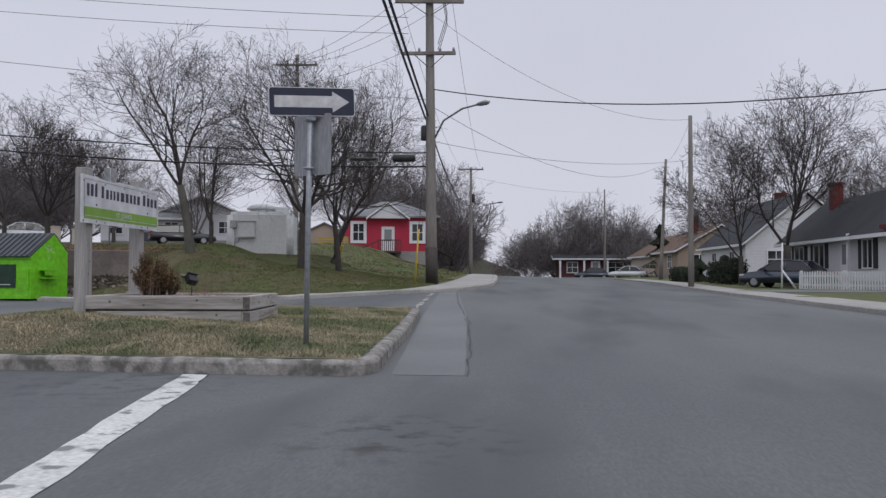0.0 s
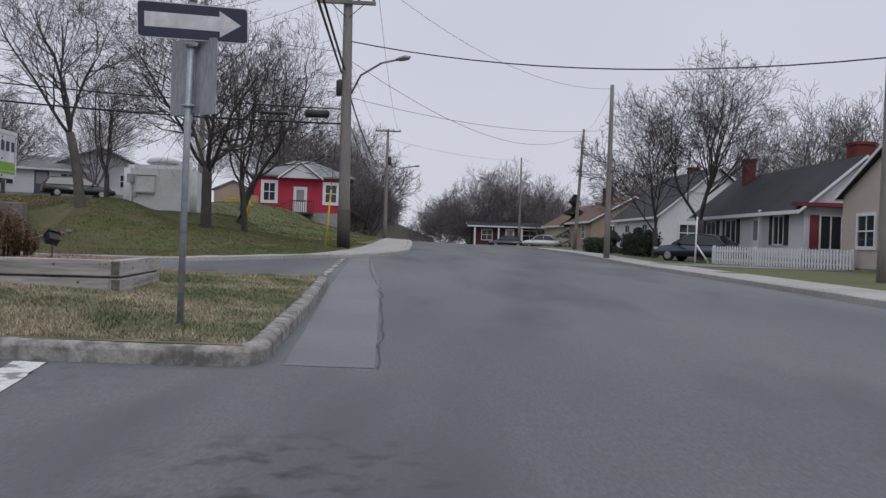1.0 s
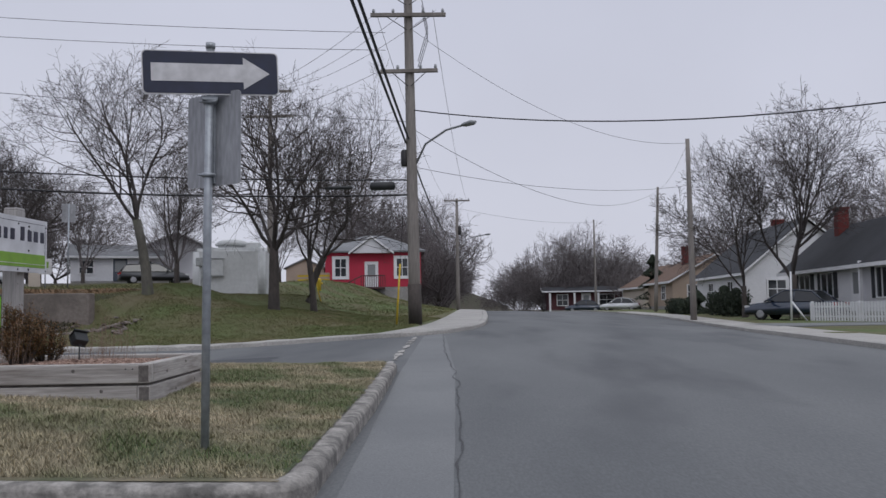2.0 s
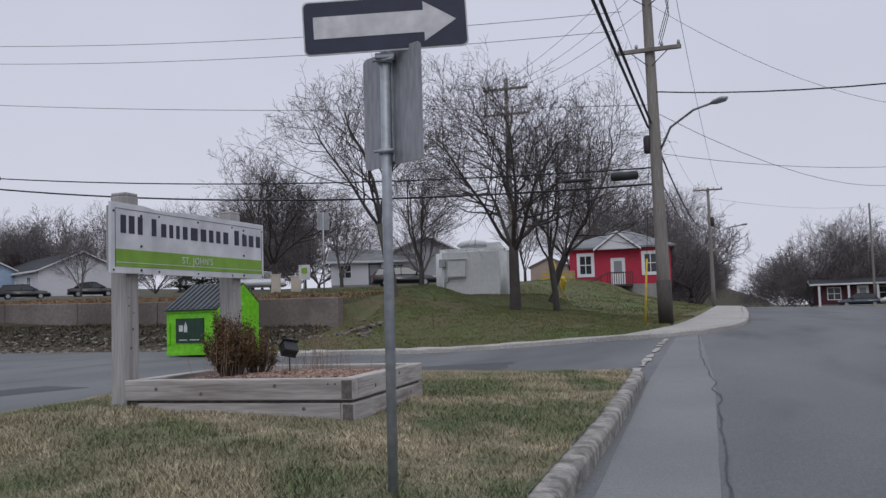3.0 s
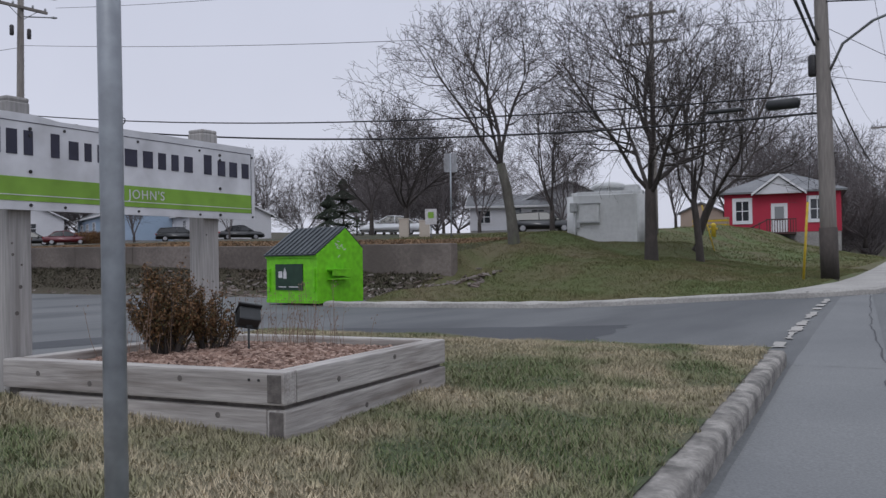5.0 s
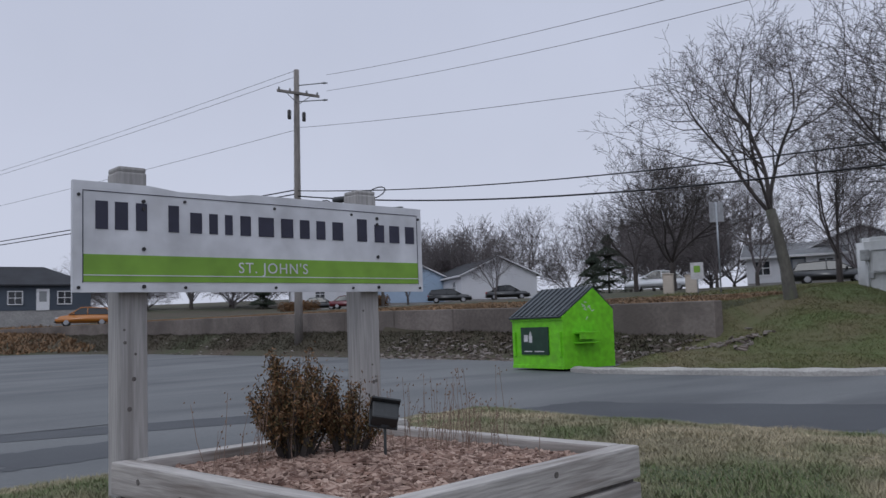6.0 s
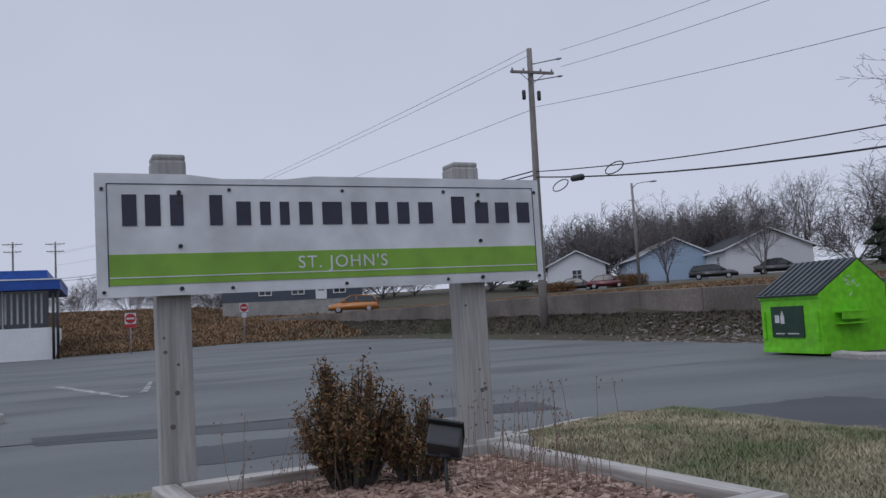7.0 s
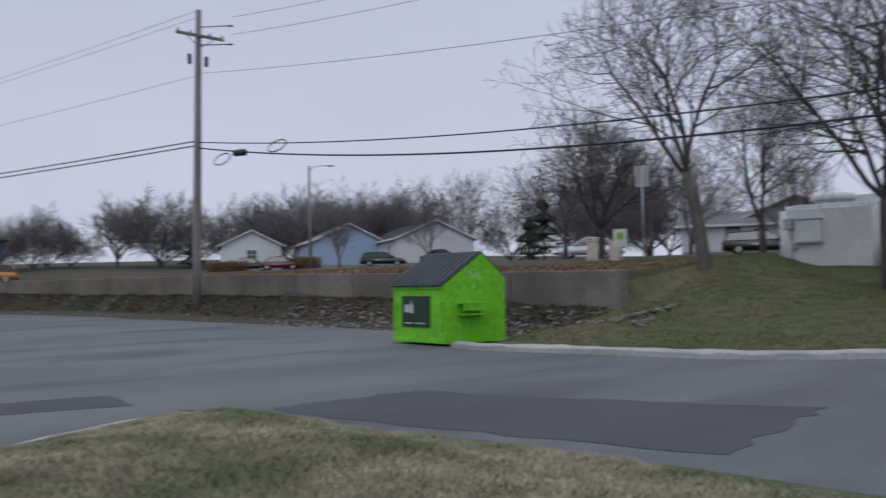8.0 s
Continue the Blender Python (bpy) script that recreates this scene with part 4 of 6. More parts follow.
plate = part("arrow_plate", one_prism(rounded_rect(0.85, 0.285, 0.03), -0.004, 0.004, "y"), SIGNREF, ow, "black plate with a white arrow", at=plate_m)
part("black_field", one_prism(rounded_rect(0.835, 0.27, 0.026), -0.0065, -0.0045, "y"), SIGNBLK, plate)
part("arrow", one_prism([(-0.37, -0.058), (0.20, -0.058), (0.20, -0.105), (0.368, 0.0), (0.20, 0.105), (0.20, 0.058), (-0.37, 0.058)], -0.0088, -0.0068, "y"), SIGNREF, plate, "white arrow")
part("bracket", one_box(-0.05, 0.05, -0.045, 0.045, -0.014, 0.014, bevel=0.006), GALV, ow, at=pose(0.044, -0.06, 2.24, 0, 0, 20))
rear = part("rear_plate", one_prism(rounded_rect(0.46, 0.61, 0.03), -0.003, 0.003, "y"), SIGNBACK, ow, "bare aluminium back of a sign", at=pose(0.055, -0.01, 1.985, 0, 0, -24))
part("channel", one_box(-0.02, 0.02, -0.02, -0.0035, -0.29, 0.29, bevel=0.003), GALV, rear)
for bz in (1.735, 2.21):
    cx, cy = 0.02 + 0.03 * (bz - 1.3) / 1.285, -0.03 - 0.04 * (bz - 1.3) / 1.285
    part("clamp", one_tube([(cx, cy, bz), (cx, cy, bz + 0.025)], 0.041, 14), GALV, ow)
    part("clamp_bolt", one_tube([(cx - 0.055, cy - 0.03, bz + 0.012), (cx + 0.06, cy - 0.03, bz + 0.012)], 0.008, 6), GALV, ow)

# ---- skip bin ----
bin_ = thing("skip_bin", "lime green steel rubbish bin with a ribbed black lid", "skip bin", pose(-15.45, 25.38, az(-15, 26) + 0.05, 0, 0, -4))
BWD = 1.86
side = [(0, 0), (1.75, 0), (1.75, 1.42), (1.08, 1.95), (0.0, 1.27)]
part("body", one_prism(side, 0, BWD, "x"), BINGREEN, bin_, "lime green steel body with scuffs")
part("rim", one_box(-0.03, BWD + 0.03, -0.03, 0.0, 1.17, 1.26, bevel=0.008), BINGREEN, bin_)
part("skid", one_box(0.0, BWD, -0.025, 0.0, 0.0, 0.09, bevel=0.008), BINGREEN, bin_)
slope = math.atan2(0.68, 1.08)
for k in range(2):
    x0 = k * BWD / 2 - 0.02 + 0.01 * k
    lid = part("lid", one_box(x0, x0 + BWD / 2 + 0.01, -0.10, 1.29, 0.0, 0.045, bevel=0.012), BINLID, bin_, "ribbed black plastic lid", at=Matrix.Translation((0, 0, 1.28)) @ Matrix.Rotation(slope, 4, "X"))
    for r in range(5):
        rx = x0 + 0.1 + r * (BWD / 2 - 0.18) / 4
        part("rib", one_box(rx - 0.035, rx + 0.035, -0.07, 1.25, 0.043, 0.075, bevel=0.012), BINLID, lid)
part("rear_lid", one_box(-0.01, BWD + 0.01, -0.02, 0.85, 0.0, 0.02, bevel=0.004), BINLID, bin_, at=Matrix.Translation((0, 1.07, 1.96)) @ Matrix.Rotation(-math.atan2(0.53, 0.67), 4, "X"))
for sx in (BWD, 0.0):
    sgn = 1 if sx else -1
    bm = bmesh.new()
    box(bm, min(sx, sx + sgn * 0.22), max(sx, sx + sgn * 0.22), 0.35, 1.05, 0.60, 0.63, bevel=0.004)
    box(bm, min(sx, sx + sgn * 0.22), max(sx, sx + sgn * 0.22), 0.35, 1.05, 0.84, 0.88, bevel=0.004)
    box(bm, sx + sgn * 0.2 - 0.012, sx + sgn * 0.2 + 0.012, 0.36, 1.04, 0.70, 0.875)
    part("fork_pocket", bm, BINGREEN, bin_, "steel lifting pocket")
for rx in (0.10, BWD - 0.10):
    part("stiffener", one_box(rx - 0.04, rx + 0.04, -0.05, -0.0, 0.3, 0.9, bevel=0.008), BINGREEN, bin_)
decal = part("decal", one_box(0.36, 1.36, -0.034, -0.0, 0.34, 1.02), BINDECAL, bin_, "dark green notice panel")
part("logo", one_prism([(0.48, 0.66), (0.62, 0.66), (0.62, 0.83), (0.48, 0.83)], -0.037, -0.0345, "y"), SIGNREF, decal, "pale plain mark")
part("logo", one_prism([(0.66, 0.64), (0.78, 0.64), (0.78, 0.80), (0.72, 0.93), (0.66, 0.80)], -0.037, -0.0345, "y"), SIGNREF, decal, "pale plain mark")
part("logo", one_box(0.48, 0.76, -0.037, -0.0345, 0.41, 0.435), SIGNREF, decal, "pale plain mark")
part("logo", one_box(0.86, 1.2, -0.037, -0.0345, 0.41, 0.435), SIGNREF, decal, "pale plain mark")
rs = random.Random(3)
for _ in range(10):
    cy, cz = rs.uniform(0.7, 1.1), rs.uniform(1.2, 1.6)
    part("paint_scrape", one_box(BWD + 0.0005, BWD + 0.003, -0.05, 0.05, -0.01, 0.01), SIGNREF, bin_, "pale scraped mark", at=Matrix.Translation((0, cy, cz)) @ Matrix.Rotation(rs.uniform(-1, 1), 4, "X"))


# ---- equipment hut on the mound ----
hut = thing("equipment_hut", "weathered off-white equipment hut with rounded corners on the mound", "hut", pose(-11.42, 39.75, gz(-11.42, 40.5) + 0.02, 0, 0, 11))
HW, HD, HH = 3.1, 2.6, 2.05
bm = one_box(-HW / 2, HW / 2, 0, HD, -0.3, HH)
vert = [e for e in bm.edges if abs(e.verts[0].co.z - e.verts[1].co.z) > 1]
bmesh.ops.bevel(bm, geom=vert, offset=0.32, segments=6, affect="EDGES")
top = [e for e in bm.edges if e.verts[0].co.z > HH - 0.01 and e.verts[1].co.z > HH - 0.01 and len(e.link_faces) == 2 and any(abs(f.normal.z) < 0.5 for f in e.link_faces)]
bmesh.ops.bevel(bm, geom=top, offset=0.16, segments=4, affect="EDGES")
for f in bm.faces:
    f.smooth = f.calc_area() < 0.35
part("shell", bm, HUT, hut, "stained off-white shell")
part("seam", one_box(0.55, 0.58, -0.012, 0.02, 0.0, HH - 0.2), HUT, hut)
hatch = part("cooling_unit", one_box(-0.95, -0.2, -0.16, 0.0, 0.85, 1.55, bevel=0.03), HUT, hut, "boxed cooling unit")
part("hood", one_box(-0.98, -0.17, -0.19, 0.0, 1.55, 1.59, bevel=0.01), HUTGREY, hatch)
part("lip", one_box(-0.96, -0.19, -0.18, 0.0, 0.80, 0.845, bevel=0.01), HUTGREY, hatch)
meter = part("meter_box", one_box(-1.35, -1.05, -0.12, 0.0, 1.25, 1.62, bevel=0.03), HUTGREY, hut, "grey meter box")
part("conduit", one_tube([(-1.12, -0.05, 0.0), (-1.12, -0.05, 1.25)], 0.03, 8), HUTGREY, hut)
part("switch_box", one_box(-1.1, -0.95, -0.09, 0.0, 0.62, 0.85, bevel=0.02), HUTGREY, hut)
bm = bmesh.new()
tube(bm, [(0.0, 1.1, HH - 0.05), (0.0, 1.1, HH + 0.16)], [0.62, 0.60], 20)
part("vent_curb", bm, HUT, hut)
bm = bmesh.new()
tube(bm, [(0.0, 1.1, HH + 0.14), (0.0, 1.1, HH + 0.22), (0.0, 1.1, HH + 0.36), (0.0, 1.1, HH + 0.42)], [0.72, 0.75, 0.55, 0.2], 20)
part("vent_dome", bm, HUT, hut, "domed roof vent")
part("roof_box", one_box(0.55, 1.2, 0.8, 1.5, HH - 0.03, HH + 0.28, bevel=0.06), HUT, hut)


# ---- poles and wires ----
def utility_pole(at, h, r0, arms, label, lean=(0, 0), gear=(), group="utility poles"):
    """arms: (height, length, degrees). gear: (height, radius, tall, side)."""
    ob = thing("utility_pole", label, "utility pole", at, group)
    k = 6
    part("pole", one_tube([(lean[0] * i / k, lean[1] * i / k, -0.4 if i == 0 else h * i / k) for i in range(k + 1)], [r0 * (1 - 0.38 * i / k) for i in range(k + 1)], 12), POLEW, ob)
    for z, ln, deg in arms:
        m = Matrix.Translation((lean[0] * z / h, lean[1] * z / h, z)) @ Matrix.Rotation(radians(deg), 4, "Z")
        arm = part("crossarm", one_box(-ln / 2, ln / 2, -r0 - 0.06, -r0 + 0.06, -0.06, 0.06, bevel=0.01), POLEW, ob, at=m)
        for s in (-0.46, -0.2, 0.2, 0.46):
            part("insulator", one_tube([(ln * s, -r0, 0.05), (ln * s, -r0, 0.12), (ln * s, -r0, 0.2)], [0.03, 0.055, 0.035], 8), LAMPGREY, arm)
        for s in (-1, 1):
            part("brace", one_tube([(s * ln * 0.3, -r0 - 0.02, -0.04), (s * 0.05, -r0 + 0.02, -0.5)], 0.015, 5), BOLT, arm)
    for z, r, tall, sx, sy in gear:
        part("fixture", one_tube([(sx, sy, z), (sx, sy, z + 0.05), (sx, sy, z + tall), (sx, sy, z + tall + 0.05)], [r * 0.8, r, r, r * 0.7], 12), BOLT, ob)
    return ob


def lamp_arm(pole, p0, p1, p2, p3):
    arm = part("lamp_arm", one_tube([p0, p1, p2, p3], 0.035, 8), LAMPGREY, pole)
    d = (Vector(p3) - Vector(p2)).normalized()
    bm = bmesh.new()
    e = Vector(p3)
    tube(bm, [e - d * 0.05, e + d * 0.15, e + d * 0.45, e + d * 0.62], [0.05, 0.12, 0.14, 0.05], 10)
    for v in bm.verts:
        v.co.z = e.z + (v.co.z - e.z) * 0.6
    part("lamp_head", bm, LAMPGREY, pole, "grey cobra-head lamp")


MP = Vector((-2.5, 32.1, gz(-2.5, 32.1)))
mp = utility_pole(pose(*MP), 12.2, 0.21, [(11.1, 2.5, 3), (10.25, 2.5, 6), (8.35, 1.9, 3)], "tall grey wooden utility pole with three crossarms and a street lamp",
                  lean=(-0.14, 0.0), gear=[(5.2, 0.12, 0.5, -0.3, 0)])
lamp_arm(mp, (0.1, 0, 5.3), (0.45, -0.4, 5.85), (1.2, -1.2, 6.12), (1.75, -1.8, 6.12))
part("wrap", one_tube([(0, 0, 0.0), (-0.02, 0, 1.3)], [0.225, 0.222], 12), BARK, mp, "dark worn wrapping round the pole foot")
for z in (9.2, 9.0, 8.8):
    part("down_lead", one_tube([(0.35, -0.1, z + 1.6), (0.55, -0.15, z + 0.6), (0.2, -0.1, z - 0.5)], 0.012, 5), WIRE, mp)

LP = Vector((-34.7, 30.25, gz(-34.7, 30.25)))
lp = utility_pole(pose(*LP), 14.264 - LP.z, 0.2, [(11.9, 2.2, 86)], "tall wooden utility pole on the bank with one crossarm", lean=(0, 0.1), gear=[(10.6, 0.09, 0.4, 0.1, 0.42), (10.6, 0.09, 0.4, 0.1, -0.38)])
for z0, z1 in ((12.35, 12.6), (11.55, 11.75)):
    part("standoff_bracket", one_tube([(0, 0.15, z0), (0.25, 1.35, z1)], 0.028, 6), LAMPGREY, lp)
    part("post_insulator", one_tube([(0.25, 1.35, z1), (0.27, 1.5, z1 + 0.03), (0.3, 1.65, z1 + 0.05)], [0.03, 0.06, 0.03], 8), LAMPGREY, lp)
P2 = Vector((-4.0, 75.4, gz(-3.6, 75.4)))
p2 = utility_pole(pose(*P2), 9.6, 0.17, [(9.4, 2.2, 4)], "distant wooden utility pole with a crossarm and street lamp", gear=[(6.5, 0.15, 0.7, 0.2, 0)])
lamp_arm(p2, (0.1, 0, 5.4), (0.6, -0.5, 6.0), (1.6, -1.3, 6.25), (2.4, -2.0, 6.3))
PB = Vector((-11.6, 46.5, gz(-11.6, 46.5)))
pb = utility_pole(pose(*PB), 10.6, 0.16, [(10.0, 2.3, 5), (8.7, 2.4, 5)], "wooden utility pole with two crossarms behind the bare trees")
R1 = Vector((9.75, 48.4, gz(10.5, 48.4)))
r1 = utility_pole(pose(*R1), 9.3, 0.17, [], "plain grey wooden service pole beside the pavement")
R2 = Vector((12.6, 77.4, gz(13.4, 77.4)))
r2 = utility_pole(pose(*R2), 10.6, 0.17, [], "plain grey wooden service pole beside the pavement", lean=(0.5, 0))
R0 = Vector((12.1, 24.6, gz(12.1, 24.6)))
r0 = utility_pole(pose(*R0), 5.9, 0.14, [], "short grey wooden service pole on the verge")
R3 = Vector((10.5, 108, gz(12.8, 108)))
r3 = utility_pole(pose(*R3), 11.2, 0.15, [], "distant grey wooden pole")
BK = Vector((0.9, -36, gz(0.9, -36)))
bk = utility_pole(pose(*BK), 12.0, 0.2, [(11.0, 2.5, 0), (10.2, 2.5, 0)], "tall wooden utility pole carrying the street's cables")
FL = [Vector((-150, -2, 3)), Vector((-150, 4.2, 3))]
for p in FL:
    utility_pole(pose(p.x, p.y, gz(p.x, p.y)), 13.0, 0.2, [(12.6, 3.0, 80), (11.4, 2.6, 80)], "distant wooden utility pole with crossarms")


def wire(p0, p1, sag, r=0.012, label="thin black overhead wire", n=14, group="overhead wires"):
    p0, p1 = Vector(p0), Vector(p1)
    pts = []
    for i in range(n + 1):
        u = i / n
        p = p0.lerp(p1, u)
        p.z -= sag * 4 * u * (1 - u)
        pts.append(p)
    return tagged(part("overhead_wire", one_tube(pts, r if r > 0.018 else r * 0.7, 4), WIRE if r > 0.018 else WIRE_T), label, "wire", group)


def on(base, x, y, z):
    return base + Vector((x, y, z))


# street line: heavy cables overhead and behind the camera
for i, (dx, z) in enumerate(((-0.25, 6.0), (-0.15, 6.1))):
    wire(on(MP, dx, 0, z), on(BK, dx, 0, z + 2.4), 0.5, 0.035, "heavy black overhead cable bundle")
for dx in (-1.1, -0.45, 0.5):
    wire(on(MP, dx - 0.2, 0, 11.3), on(BK, dx, 0, 11.2), 0.5)
for dx in (-1.0, 0.9):
    wire(on(MP, dx - 0.2, 0, 10.45), on(P2, dx * 0.9, 0, 9.6), 0.9)
wire(on(MP, -0.2, 0.1, 6.0), on(P2, 0, -0.1, 6.4), 1.2, 0.03, "heavy black overhead cable")
wire(on(MP, -0.2, 0.1, 5.0), on(P2, 0, -0.1, 5.4), 1.2, 0.02)
# across to the car park's pole
wire(on(MP, -0.2, 0, 4.25), (LP.x, LP.y, 8.1), 0.75, 0.03, "heavy black overhead cable looped over the car park", n=24)
wire(on(MP, -0.2, 0, 4.75), (LP.x, LP.y, 8.35), 0.55, 0.022, n=24)
wire(on(MP, -0.9, 0, 9.75), (LP.x + 0.3, LP.y + 1.6, 14.2), 0.4, 0.014)
wire(on(MP, -0.9, 0, 9.15), (LP.x + 0.3, LP.y + 1.6, 13.4), 0.4, 0.014)
wire(on(MP, -0.2, 0, 6.7), (LP.x, LP.y, 11.4), 0.3, 0.014)
# the pole behind the trees
for dx in (-1.0, 0.0, 1.0):
    wire(on(MP, dx - 0.2, 0, 10.45), on(PB, dx, 0, 10.2), 0.4, 0.014)
wire(on(MP, -1.0, 0, 8.5), on(PB, -1.0, 0, 8.9), 0.3, 0.012)
# across the street
wire(on(MP, -0.1, 0, 7.1), on(R0, 0, 0, 5.75), 0.6, 0.019)
wire(on(MP, -0.1, 0, 6.5), on(R2, 0.5, 0, 10.3), 1.9, 0.015)
wire(on(MP, -0.1, 0, 5.2), on(R1, 0, 0, 6.9), 0.5, 0.012)
wire(on(MP, -0.1, 0, 9.9), on(R1, 0, 0, 9.1), 1.2, 0.012)
wire(on(R1, 0, 0, 9.1), on(R2, 0.5, 0, 10.4), 0.5, 0.012)
wire(on(P2, 0, 0, 8.8), on(R3, 0, 0, 10.9), 0.5, 0.014)
wire(on(P2, 0, 0, 7.5), (2.5, 150, 7), 0.8, 0.014)
# away to the west
for z0, z1, s in ((8.2, 11.0, 0.9), (8.4, 11.4, 0.9), (13.9, 15.4, 1.5), (14.2, 15.6, 1.5), (11.3, 13.6, 1.2)):
    wire((LP.x, LP.y, z0), (-150, 4.2, z1), s, 0.03 if z0 < 9 else 0.016, n=24)
# looped splice on the heavy cable
loop = thing("cable_splice", "black splice case and slack loops on the overhead cable", "cable splice", pose(-31.6, 30.4, 7.47))
part("case", one_tube([(-0.1, 0, 0.02), (0.0, 0, 0.02), (0.7, 0.04, -0.03), (0.8, 0.04, -0.03)], [0.06, 0.14, 0.14, 0.06], 10), BLACK, loop)
for cx, rr in ((-1.1, 0.42), (3.2, 0.4)):
    part("slack_loop", one_tube([(cx + 1.6 * rr * math.cos(a / 12 * math.tau), 0.1 * math.sin(a / 12 * math.tau), -0.1 + rr * 0.6 * math.sin(a / 12 * math.tau)) for a in range(13)], 0.025, 5), WIRE, loop)
splice = thing("cable_splice", "black splice case hanging on cables beside the pole", "cable splice", pose(-3.9, 32.0, MP.z + 4.55))
part("case", one_tube([(-0.05, 0, 0), (0.0, 0, 0), (0.75, 0, 0), (0.8, 0, 0)], [0.06, 0.14, 0.14, 0.06], 12), BLACK, splice)
part("case", one_tube([(-1.6, 0, -0.02), (-1.5, 0, -0.02), (-0.7, 0, -0.02), (-0.6, 0, -0.02)], [0.03, 0.06, 0.06, 0.03], 8), BLACK, splice)


def guy_guard(x, y, tilt, h=2.0):
    ob = thing("guy_guard", "yellow plastic guard on a guy wire", "guy guard", pose(x, y, gz(x, y) - 0.05, 0, tilt, 0), "guy guards")
    part("guard", one_tube([(0, 0, 0), (0, 0, h)], [0.032, 0.03], 8), YELLOW, ob)
    part("guy_wire", one_tube([(0, 0, h), (0, 0, h + 3.0)], 0.008, 4), WIRE, ob)


guy_guard(-3.0, 31.2, 4)
guy_guard(-9.2, 47.5, -14, 2.2)


# ---- trees ----
def branch_tree(name, seed, height, r0, label, category="tree", fork=0.25, limbs=5, lean=(0, 0), spread=0.75, levels=4, kids=(6, 5, 4, 3), twig=0.0042, bark=BARK, fine=TWIG, droop=0.05, sides=(9, 6, 4, 3, 3), at=None, group="bare trees", curl=0.05, angle=(30, 60)):
    """A bare tree: tapered trunk, and each limb with all its branches and twigs as one part."""
    rs = random.Random(seed)
    ob = thing(name, label, category, at or pose(0, 0, 0), group)

    def stem(bm, p, d, length, r, r_end, nseg, n, wander, up):
        pts, rad = [p.copy()], [r]
        for i in range(nseg):
            d = (d + Vector((rs.gauss(0, wander), rs.gauss(0, wander), rs.gauss(0, wander * 0.6) + up))).normalized()
            p = p + d * length / nseg
            pts.append(p.copy())
            rad.append(r + (r_end - r) * (i + 1) / nseg)
        tube(bm, pts, rad, n, caps=False)
        return pts, rad

    def spray(bm, p, d, length, r, level):
        n = sides[min(level, len(sides) - 1)]
        r_end = max(r * 0.3, twig)
        pts, rad = stem(bm, p, d, length, max(r, twig), r_end, (8, 6, 4, 3, 2)[min(level, 5) - 1], n, (0.13, 0.12, 0.11, 0.1, 0.1)[min(level, 5) - 1], (curl, 0.07, 0.06, 0.05, 0.04)[min(level, 5) - 1])
        if level >= levels:
            return
        count = kids[min(level - 1, len(kids) - 1)]
        last = level + 1 >= levels
        for i in range(count):
            u = 0.2 + 0.8 * (i + rs.uniform(0.1, 0.9)) / count
            k = min(int(u * (len(pts) - 1)), len(pts) - 2)
            q = pts[k].lerp(pts[k + 1], u * (len(pts) - 1) - k)
            base = (pts[k + 1] - pts[k]).normalized()
            side = base.orthogonal().normalized()
            side.rotate(Matrix.Rotation(rs.uniform(0, math.tau), 3, base))
            ang = radians(rs.uniform(*angle))
            nd = (base * math.cos(ang) + side * math.sin(ang)).normalized()
            spray(bm, q, nd, length * rs.uniform(0.46, 0.74) * (1.1 - 0.45 * u), rad[k] * rs.uniform(0.46, 0.62), level + 1)

    bm = bmesh.new()
    th = height * fork
    base_pts = [Vector((0, 0, -0.35)), Vector((0, 0, 0.0)), Vector((lean[0] * th * 0.2, lean[1] * th * 0.2, th * 0.35)), Vector((lean[0] * th * 0.6, lean[1] * th * 0.6, th * 0.75)), Vector((lean[0] * th, lean[1] * th, th * 1.05))]
    tube(bm, base_pts, [r0 * 1.5, r0 * 1.2, r0, r0 * 0.93, r0 * 0.85], 11)
    part("trunk", bm, bark, ob)
    for i in range(limbs):
        bm = bmesh.new()
        a = math.tau * (i + rs.uniform(-0.25, 0.25)) / limbs
        tilt = spread * rs.uniform(0.45, 1.1) if i else spread * 0.2
        d = Vector((math.cos(a) * math.sin(tilt) + lean[0] * 0.5, math.sin(a) * math.sin(tilt) + lean[1] * 0.5, math.cos(tilt))).normalized()
        u = 1.0 if i < 2 else rs.uniform(0.72, 1.0)
        p = base_pts[3].lerp(base_pts[4], max(0, (u - 0.7) / 0.3))
        spray(bm, p, d, height * (1 - fork) * rs.uniform(0.72, 0.95), r0 * rs.uniform(0.36, 0.5), 1)
        part("limb", bm, fine, ob)
    return ob


branch_tree("bare_tree", 4, 8.3, 0.17, "tall bare grey-barked tree at the end of the retaining wall", fork=0.3, limbs=4, spread=0.62, kids=(10, 6, 4, 2), levels=5, lean=(-0.16, 0), twig=0.0052, bark=BARK_PALE, curl=0.09, at=pose(-12.1, 33.35, gz(-12.1, 33.35), 0, 0, 20))
branch_tree("bare_tree", 17, 8.5, 0.19, "broad dark bare tree in front of the hut", fork=0.27, limbs=6, spread=0.95, kids=(11, 7, 4, 2), levels=5, twig=0.0052, curl=0.07, at=pose(-8.0, 34.8, gz(-8.0, 34.8), 0, 0, 20))
branch_tree("bare_tree", 23, 8.2, 0.15, "bare tree leaning towards the street", fork=0.22, limbs=5, spread=0.95, lean=(0.42, -0.05), kids=(10, 6, 4, 2), levels=5, twig=0.0052, at=pose(-7.9, 39.6, gz(-7.9, 39.6), 0, 0, -10))
branch_tree("bare_tree", 31, 6.4, 0.12, "slim bare tree beside the hut", fork=0.25, limbs=4, spread=0.55, kids=(9, 6, 4, 2), levels=5, twig=0.0052, at=pose(-14.3, 41.2, gz(-14.3, 41.2)))
